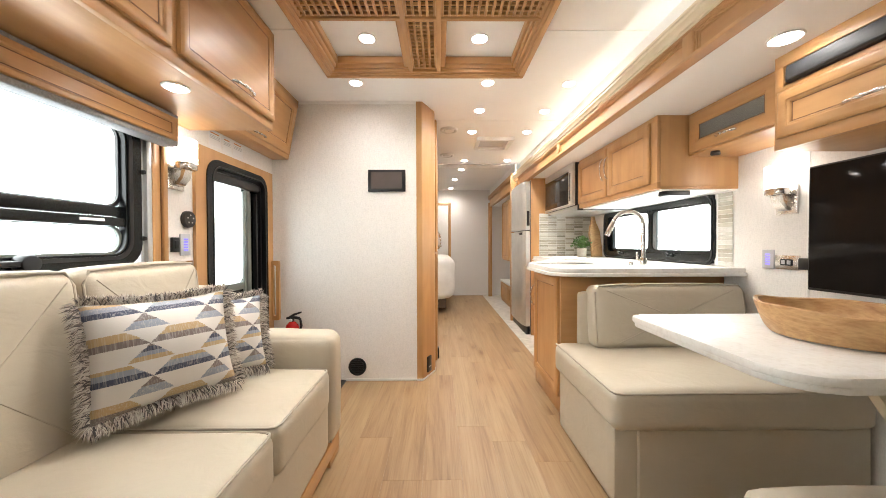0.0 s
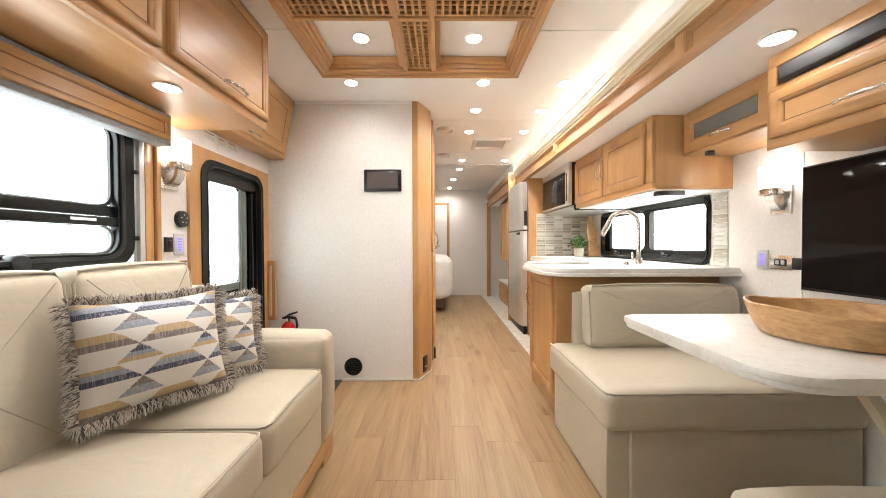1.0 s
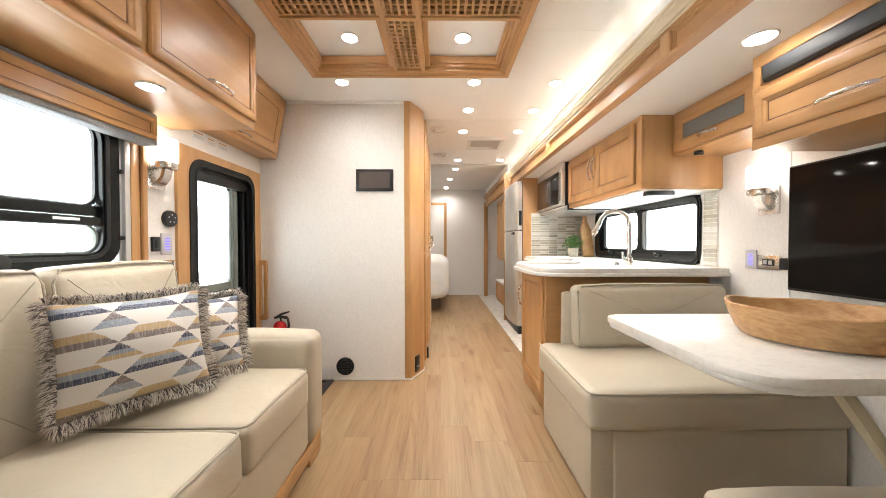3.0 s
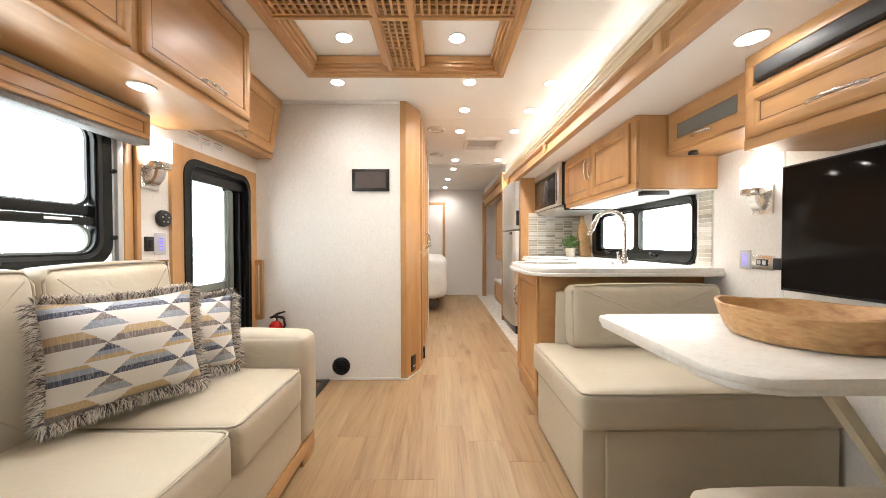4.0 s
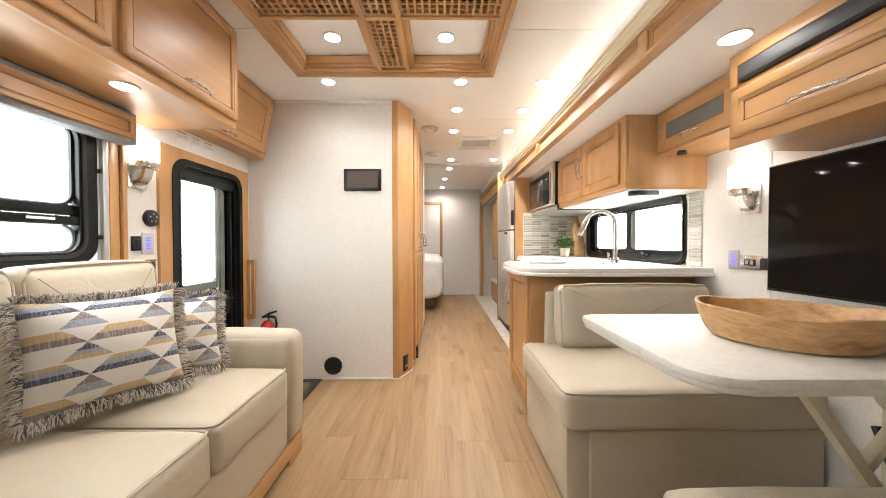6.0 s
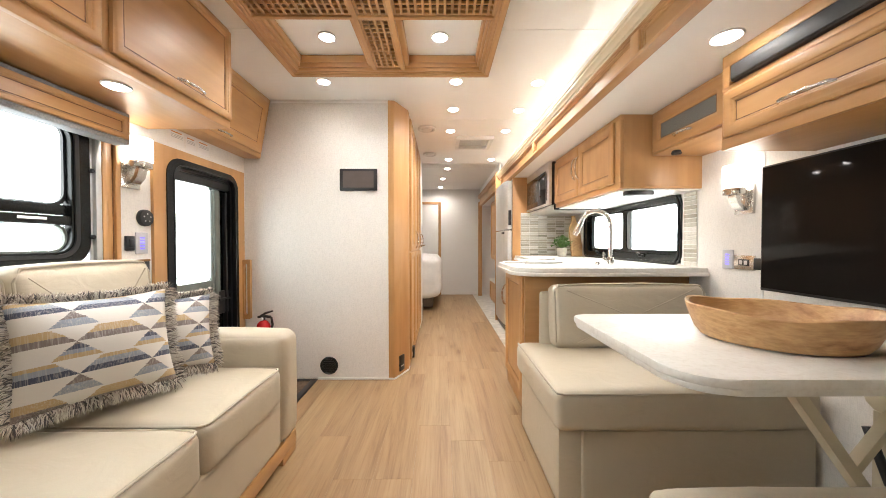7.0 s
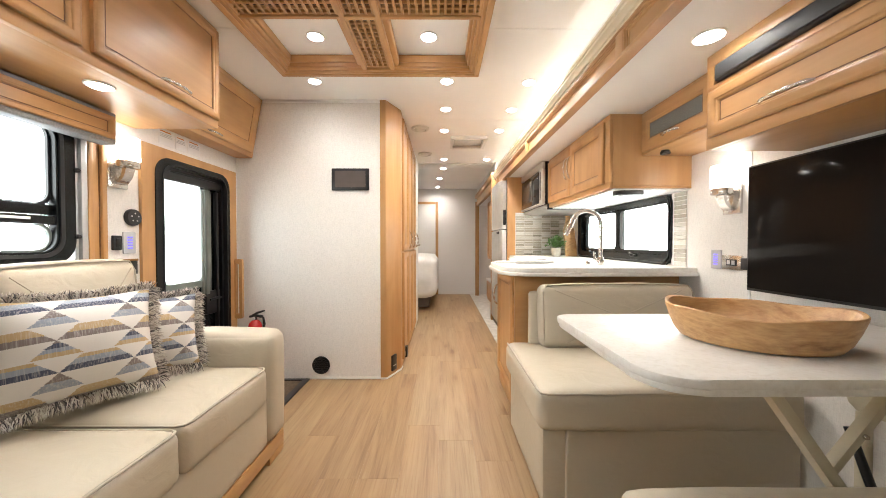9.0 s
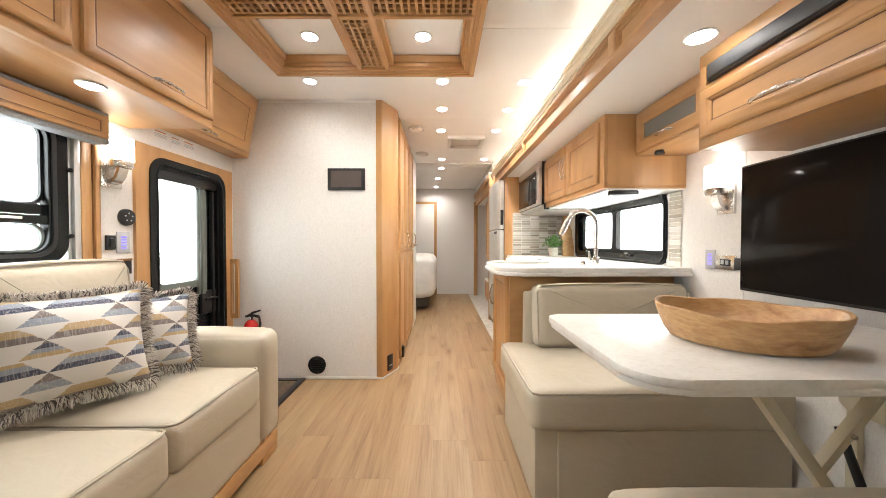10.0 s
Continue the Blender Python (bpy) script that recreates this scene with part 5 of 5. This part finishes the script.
part("grip", ring_prism(round_rect(LX + 0.0165, LX + 0.074, 0.483, 0.926, 0.010), round_rect(LX + 0.030, LX + 0.052, 0.515, 0.894, 0.010), gy - 0.012, gy + 0.012, "y"), WZ, gr)
ex = thing("fire_extinguisher", (-1.10, 2.585, 0.0), "small red fire extinguisher with a black head by the partition", "extinguisher")
ec = (-1.105, 2.585)
part("cylinder", cyl((*ec, 0.0), (*ec, 0.42), 0.050, bev=0.004), RED, ex)
part("shoulder", tube([(*ec, 0.418), (*ec, 0.445), (*ec, 0.463), (*ec, 0.472)], [0.0495, 0.042, 0.027, 0.016], 20), RED, ex)
part("valve", cyl((*ec, 0.468), (*ec, 0.50), 0.014, bev=0.002), BLACK, ex)
part("lever", tube([(ec[0] - 0.022, ec[1], 0.500), (ec[0] + 0.015, ec[1], 0.524), (ec[0] + 0.070, ec[1], 0.541)], [0.010, 0.009, 0.006], 10), BLACK, ex)
part("lever", tube([(ec[0] - 0.040, ec[1], 0.496), (ec[0] + 0.015, ec[1], 0.503), (ec[0] + 0.058, ec[1], 0.500)], [0.009, 0.010, 0.006], 10), BLACK, ex)
part("gauge", cyl((ec[0] - 0.004, ec[1] - 0.012, 0.484), (ec[0] - 0.004, ec[1] - 0.026, 0.484), 0.012, 0.011, 16, 0.002), PAPER, ex, "small white pressure gauge")
part("hose", tube([(ec[0] + 0.02, ec[1], 0.50), (ec[0] + 0.06, ec[1], 0.49), (ec[0] + 0.068, ec[1], 0.44), (ec[0] + 0.055, ec[1] - 0.01, 0.38)], 0.009, 8), BLACK, ex)
step = thing("step_well", (-1.0, 2.45, 0.0), "dark framed entry step in the floor by the door", "step", kind="structure")
part("trim", ring_prism([(-1.25, 1.9), (-0.72, 1.9), (-0.72, PY - 0.012), (-1.25, PY - 0.012)], [(-1.22, 1.93), (-0.765, 1.93), (-0.765, PY - 0.045), (-1.22, PY - 0.045)], 0.0005, 0.010, "z"), BLACK, step)
part("tread", box(-1.23, -0.76, 1.925, PY - 0.04, 0.0005, 0.004), plain("brown_tread", (0.16, 0.11, 0.07), 0.7, vary=0.2, scale=30), step)

# ---------------------------------------------------------------- partition fittings
tab = thing("wall_tablet", (-0.40, PY, 1.445), "black touch screen panel mounted on the partition", "touch screen")
part("bezel", box(-0.543, -0.259, PY - 0.016, PY, 1.446, 1.612, 0.005), BLACK, tab)
# screen colour raised to stand in for the room's reflection
part("screen", box(-0.517, -0.285, PY - 0.0175, PY - 0.0155, 1.468, 1.592), plain("reflection_toned_screen", (0.11, 0.092, 0.085), 0.05), tab, "glossy screen, colour lightened for a room reflection")
fl = thing("floor_vent", (-0.634, PY, 0.04), "round black air vent low on the partition", "vent")
part("ring", tube([(-0.634 + 0.060 * math.cos(a), PY - 0.006, 0.109 + 0.060 * math.sin(a)) for a in [2 * math.pi * i / 28 for i in range(28)]], 0.009, 8, closed=True), BLACK, fl)
part("backing", cyl((-0.634, PY, 0.109), (-0.634, PY - 0.004, 0.109), 0.060), BLACK, fl)
for k in range(-3, 4):
    hw = math.sqrt(0.056 ** 2 - (0.014 * k) ** 2)
    part("louvre", box(-0.634 - hw, -0.634 + hw, PY - 0.012, PY - 0.003, 0.109 + 0.014 * k - 0.0035, 0.109 + 0.014 * k + 0.0035, 0.002), BLACK, fl)

# curved end column and pantry
col = thing("curved_column", (-0.1, 2.8, 0.0), "tall curved maple end column of the pantry", "column", kind="structure")
pts = [(-0.177, 2.90), (-0.177, PY - 0.006), (-0.140, PY - 0.006), (-0.134, PY - 0.004), (-0.129, PY), (-0.052, 2.815), (-0.046, 2.828), (-0.042, 2.842), (-0.040, 2.90)]
part("shell", prism(pts, 0.012, HC - 0.002, "z"), WZ, col)
base_pts = [(x + (0.004 if x > -0.17 else 0), y - 0.004) for x, y in pts]
part("base_strip", prism(base_pts, 0.0, 0.013, "z"), WHITE, col, "pale base strip")
mO = facing((-0.0905, 2.730, 0), (0.413, 0.911, 0), (0.911, -0.413, 0))
part("black_outlet", moved(box(-0.034, 0.034, -0.004, 0.010, 0.038, 0.160, 0.004), mO), BLACK, col, "black outlet cover")
part("outlet_slot", moved(box(-0.020, 0.020, 0.009, 0.012, 0.075, 0.082), mO), INK, col)
pan = thing("pantry", (-0.3, 3.6, 0.0), "tall maple pantry with framed doors along the passage", "pantry")
part("body", box(-0.62, -0.042, 2.902, 4.25, 0.0, HC - 0.002, 0.002), WZ, pan)
mA = facing((-0.042, 0, 0), (0, 1, 0), (1, 0, 0))
for k in range(3):
    y0 = 2.915 + 0.443 * k
    panel_door("door", mA, y0, y0 + 0.435, 0.98, 2.09, pan, (y0 + 0.405, 1.08, 0.16, True), grain_u=WZ, rail=0.05)
    panel_door("door", mA, y0, y0 + 0.435, 0.06, 0.965, pan, grain_u=WZ, rail=0.05)
part("black_outlet", box(-0.030, -0.008, 2.99, 3.06, 0.05, 0.14, 0.003), BLACK, pan, "black outlet cover")

# ---------------------------------------------------------------- bedroom end
structure("wall_bath", box(-0.66, -0.030, 4.252, 4.75, 0, HC - 0.001), WHITE, "white pocket door edge beside the pantry")
lv = thing("lever_handle", (-0.03, 4.3, 1.0), "small nickel door lever", "handle")
part("lever", tube([(-0.03, 4.30, 1.02), (0.015, 4.30, 1.02), (0.02, 4.36, 1.02)], 0.009, 8), NICKEL, lv)
bed = thing("bed", (-0.5, 6.0, 0.0), "bed with a rumpled white bedspread", "bed")
part("base", box(-1.1, 0.10, 5.35, 6.75, 0.05, 0.36, 0.01), plain("dark_bed_base", (0.10, 0.08, 0.06), 0.7), bed)
part("bedspread", cushion(-1.2, 0.215, 5.25, 6.85, 0.20, 0.83, 0.10, (0.02, 0.03, 0.02), n=34, wob=0.024, seed=31.0), BEDDING, bed)
fd = thing("door_2", (0.0, FAR, 0.0), "white bedroom door in a thin maple frame", "door", kind="structure")
part("jamb", box(0.175, 0.230, FAR - 0.03, FAR, 0.0, 1.875, 0.004), WZ, fd)
part("head", box(-0.55, 0.174, FAR - 0.03, FAR, 1.825, 1.875, 0.004), WX, fd)
part("leaf", box(-0.50, 0.172, FAR - 0.012, FAR - 0.002, 0.0, 1.824, 0.002), WALL, fd)
slide = thing("bedroom_slide_frame", (1.0, 5.8, 0.0), "maple frame round the bedroom slide-out", "frame", kind="structure")
part("post", box(0.965, 1.035, 6.80, 6.86, 0.0, 1.85, 0.003), WZ, slide)
part("bottom_rail", box(0.985, 1.04, 4.72, 6.86, 1.775, 1.81, 0.003), WY, slide)
part("top_rail", box(0.965, 1.04, 4.72, 6.86, 1.915, 1.985, 0.003), WY, slide)
part("fascia", box(1.00, 1.02, 4.72, 6.86, 1.80, 1.92, 0.002), WY, slide)
part("soffit", box(1.04, RX, 4.72, FAR, 1.80, 1.83), CEIL, slide)
part("upper_wall", box(1.02, 1.04, 4.66, FAR, 1.98, HC, 0.0), CEIL, slide)
wr = thing("wardrobe", (1.5, 5.9, 0.9), "maple bedroom wall cabinet in the slide-out", "cabinet")
part("body", box(1.14, RX, 5.0, 6.22, 0.76, 1.775, 0.003), WZ, wr)
mW = facing((1.14, 0, 0), (0, 1, 0), (-1, 0, 0))
panel_door("door", mW, 5.02, 5.60, 0.78, 1.76, wr, grain_u=WZ)
panel_door("door", mW, 5.61, 6.21, 0.78, 1.76, wr, grain_u=WZ)
ds = thing("dresser", (1.45, 5.9, 0.0), "low maple bedroom dresser with drawers", "dresser")
part("body", box(1.15, RX, 5.0, 6.42, 0.005, 0.355, 0.003), WY, ds)
part("top", box(1.13, RX, 4.98, 6.44, 0.356, 0.385, 0.005), WHITE, ds, "pale top")
mD = facing((1.15, 0, 0), (0, 1, 0), (-1, 0, 0))
for k in range(2):
    panel_door("drawer", mD, 5.02 + 0.7 * k, 5.70 + 0.7 * k, 0.05, 0.345, ds)

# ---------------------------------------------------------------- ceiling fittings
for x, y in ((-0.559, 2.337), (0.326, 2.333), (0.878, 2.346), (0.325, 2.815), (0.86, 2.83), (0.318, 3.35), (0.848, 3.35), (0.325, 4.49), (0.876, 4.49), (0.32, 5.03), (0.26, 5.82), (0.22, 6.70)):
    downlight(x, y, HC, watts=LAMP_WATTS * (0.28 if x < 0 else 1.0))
downlight(1.244, 1.244, SC, 0.043, 0.45, group="slide-out ceiling lights", spread=165)
for y in (3.28, 4.21):
    rv = thing("round_vent", (0.09, y, HC), "round white ceiling vent", "vent", "round ceiling vents")
    part("ring", tube([(0.09 + 0.072 * math.cos(a), y + 0.072 * math.sin(a), HC - 0.006) for a in [2 * math.pi * i / 28 for i in range(28)]], 0.013, 8, closed=True), WHITE, rv)
    part("disc", cyl((0.09, y, HC - 0.02), (0.09, y, HC - 0.010), 0.045, 0.052, 24, 0.003), WHITE, rv)
    part("stem", cyl((0.09, y, HC - 0.011), (0.09, y, HC), 0.02), WHITE, rv)
hv = thing("ceiling_hatch", (0.57, 3.7, HC), "square white ceiling vent cover", "vent")
part("frame", ring_prism([(0.385, 3.51), (0.76, 3.51), (0.76, 3.89), (0.385, 3.89)], [(0.42, 3.545), (0.725, 3.545), (0.725, 3.855), (0.42, 3.855)], HC - 0.034, HC, "z"), WHITE, hv)
# shade of the hatch recess, put into the cover's grey colour
part("cover", box(0.42, 0.725, 3.545, 3.855, HC - 0.006, HC - 0.0005), plain("vent_recess_shade", (0.58, 0.57, 0.55), 0.7, vary=0.1, scale=120), hv, "hatch cover greyed for the shade of its recess")

# ---------------------------------------------------------------- throw pillows


def pillow(m, a, h, seed, label):
    o = thing("throw_pillow", (0, 0, 0), label, "pillow", "pillows on the sofa", turn=m)
    rng = random.Random(seed)
    b = bmesh.new()
    N = 28
    for side in (-1, 1):
        grid = []
        for i in range(N + 1):
            row = []
            for j in range(N + 1):
                u, v = -1 + 2 * i / N, -1 + 2 * j / N
                pinch_u, pinch_v = 1 - 0.07 * (1 - v * v), 1 - 0.09 * (1 - u * u)
                th = 0.092 * max(0.0, (1 - u * u)) ** 0.55 * max(0.0, (1 - v * v)) ** 0.55
                x, z = a * u * pinch_u, h * v * pinch_v
                w = noise.noise((x * 7 + seed, z * 7, seed)) * 0.012 * (th / 0.092)
                row.append(b.verts.new((x, side * (th + w), z)))
            grid.append(row)
        for i in range(N):
            for j in range(N):
                b.faces.new((grid[i][j], grid[i + 1][j], grid[i + 1][j + 1], grid[i][j + 1]))
    bmesh.ops.remove_doubles(b, verts=b.verts[:], dist=0.0004)
    part("cover", b, PILLOW, o, "woven cover with blue, mustard and cream geometric bands")
    f = bmesh.new()
    per = []
    K = 190
    for k in range(K):
        s = k / K * 4
        e, q = int(s), (s - int(s)) * 2 - 1
        u, v = ((q, -1), (1, q), (-q, 1), (-1, -q))[e]
        per.append((Vector((a * u * (1 - 0.07 * (1 - v * v)), 0, h * v * (1 - 0.09 * (1 - u * u)))), Vector(((0, 0, -1), (1, 0, 0), (0, 0, 1), (-1, 0, 0))[e])))
    for p, n in per:
        for rep in range(15):
            q = p + Vector((rng.uniform(-0.004, 0.004), rng.uniform(-0.004, 0.004), rng.uniform(-0.004, 0.004)))
            d = (n + Vector((rng.uniform(-0.55, 0.55), rng.uniform(-0.5, 0.3), rng.uniform(-0.55, 0.55)))).normalized()
            ln = rng.uniform(0.024, 0.040)
            side = d.cross(Vector((0, 1, 0.2))).normalized() * 0.0016
            mid, tip = q + d * ln * 0.55 + Vector((0, -0.004, 0)), q + d * ln + Vector((0, 0, -0.007))
            dep = Vector((0, 0.0015, 0))
            vs = [f.verts.new(c) for c in (q - side, q + side, mid + side, mid - side, tip, q + dep, mid + dep)]
            for face in ((0, 1, 2, 3), (3, 2, 4), (1, 5, 6, 2), (5, 0, 3, 6), (2, 6, 4), (6, 3, 4)):
                f.faces.new([vs[i] for i in face])
    part("fringe", f, FRINGE, o, "frayed mixed cotton fringe", kind="stuff", smooth=False)


def lean(left, right, tilt, h, lift=0.0, shrink=1.0):
    """A frame standing on the line from left to right, leaning back by tilt degrees."""
    l, r = Vector(left), Vector(right)
    d = (r - l).normalized()
    n = Vector((d.y, -d.x, 0))
    up = Vector((0, 0, math.cos(radians(tilt)))) - n * math.sin(radians(tilt))
    back = -(n * math.cos(radians(tilt)) + Vector((0, 0, math.sin(radians(tilt)))))
    m = Matrix.Identity(4)
    for i, a in enumerate((d, back, up)):
        m.col[i] = (*a, 0)
    m.col[3] = (*((l + r) / 2 + up * (h + lift)), 1)
    return m


pillow(lean((-0.976, 0.913, 0.520), (-0.726, 1.303, 0.520), 15, 0.19, 0.008), 0.196, 0.171, 3, "large fringed pillow with blue, cream and mustard geometric bands")
pillow(lean((-0.99, 1.20, 0.525), (-0.715, 1.485, 0.525), 14, 0.170, -0.006), 0.172, 0.150, 8, "smaller fringed pillow with blue and cream bands behind another")

# ---------------------------------------------------------------- pieces: wall tiles and floor planks
def piece_mesh(name, dims, bev, mat):
    bm = box(0, dims[0], 0, dims[1], 0, dims[2], bev, 1)
    bmesh.ops.recalc_face_normals(bm, faces=bm.faces[:])
    me = bpy.data.meshes.new(name)
    bm.to_mesh(me)
    bm.free()
    me.materials.append(mat)
    return me


def piece(name, me, at, parent):
    ob = new(name, me)
    ob.parent = parent
    ob.location = Vector(at) - ORIGIN.get(parent, Vector((0, 0, 0)))
    return ob


rng = random.Random(11)
TH, TW = 0.0262, 0.0985
tile_me = piece_mesh("tile", (TW - 0.004, 0.006, TH - 0.0045), 0.001, TILE)
for c in range(6):
    for r in range(18):
        piece("tile", tile_me, (1.128 + c * TW, 3.8895 - rng.uniform(0, 0.0012), 0.9075 + r * TH), end_panel)
tile_side = piece_mesh("tile", (0.006, 0.104, TH - 0.0045), 0.001, TILE)
for r in range(17):
    piece("tile", tile_side, (RX - 0.0085 + rng.uniform(0, 0.0012), 2.021, 0.909 + r * TH), strip)

# planks run along the vehicle, 0.178 m wide and 1.22 m long
floor_ob = bpy.data.objects["floor"]
PW, PL, S0 = 0.178, 1.22, -0.081
starts = {-2: 1.863, -1: 1.52, 2: 1.815}
plank_cache = {}
for k in range(-7, 10):
    x0, x1 = S0 + PW * k, S0 + PW * (k + 1)
    x0, x1 = max(x0, LX), min(x1, RX)
    if x1 - x0 < 0.01:
        continue
    j0 = starts.get(k, 1.52 + (k * 0.447) % PL)
    y = j0 - math.ceil((j0 - NEAR) / PL) * PL
    while y < FAR:
        y0, y1 = max(y, NEAR), min(y + PL, FAR)
        y += PL
        if y1 - y0 < 0.02 or (x0 > 0.86 and y0 > 2.7):
            continue
        key = (round(x1 - x0, 4), round(y1 - y0, 4))
        if key not in plank_cache:
            plank_cache[key] = piece_mesh("plank", (key[0] - 0.0003, key[1] - 0.0004, 0.011), 0.0005, OAK)
        piece("plank", plank_cache[key], (x0, y0, -0.011), floor_ob)
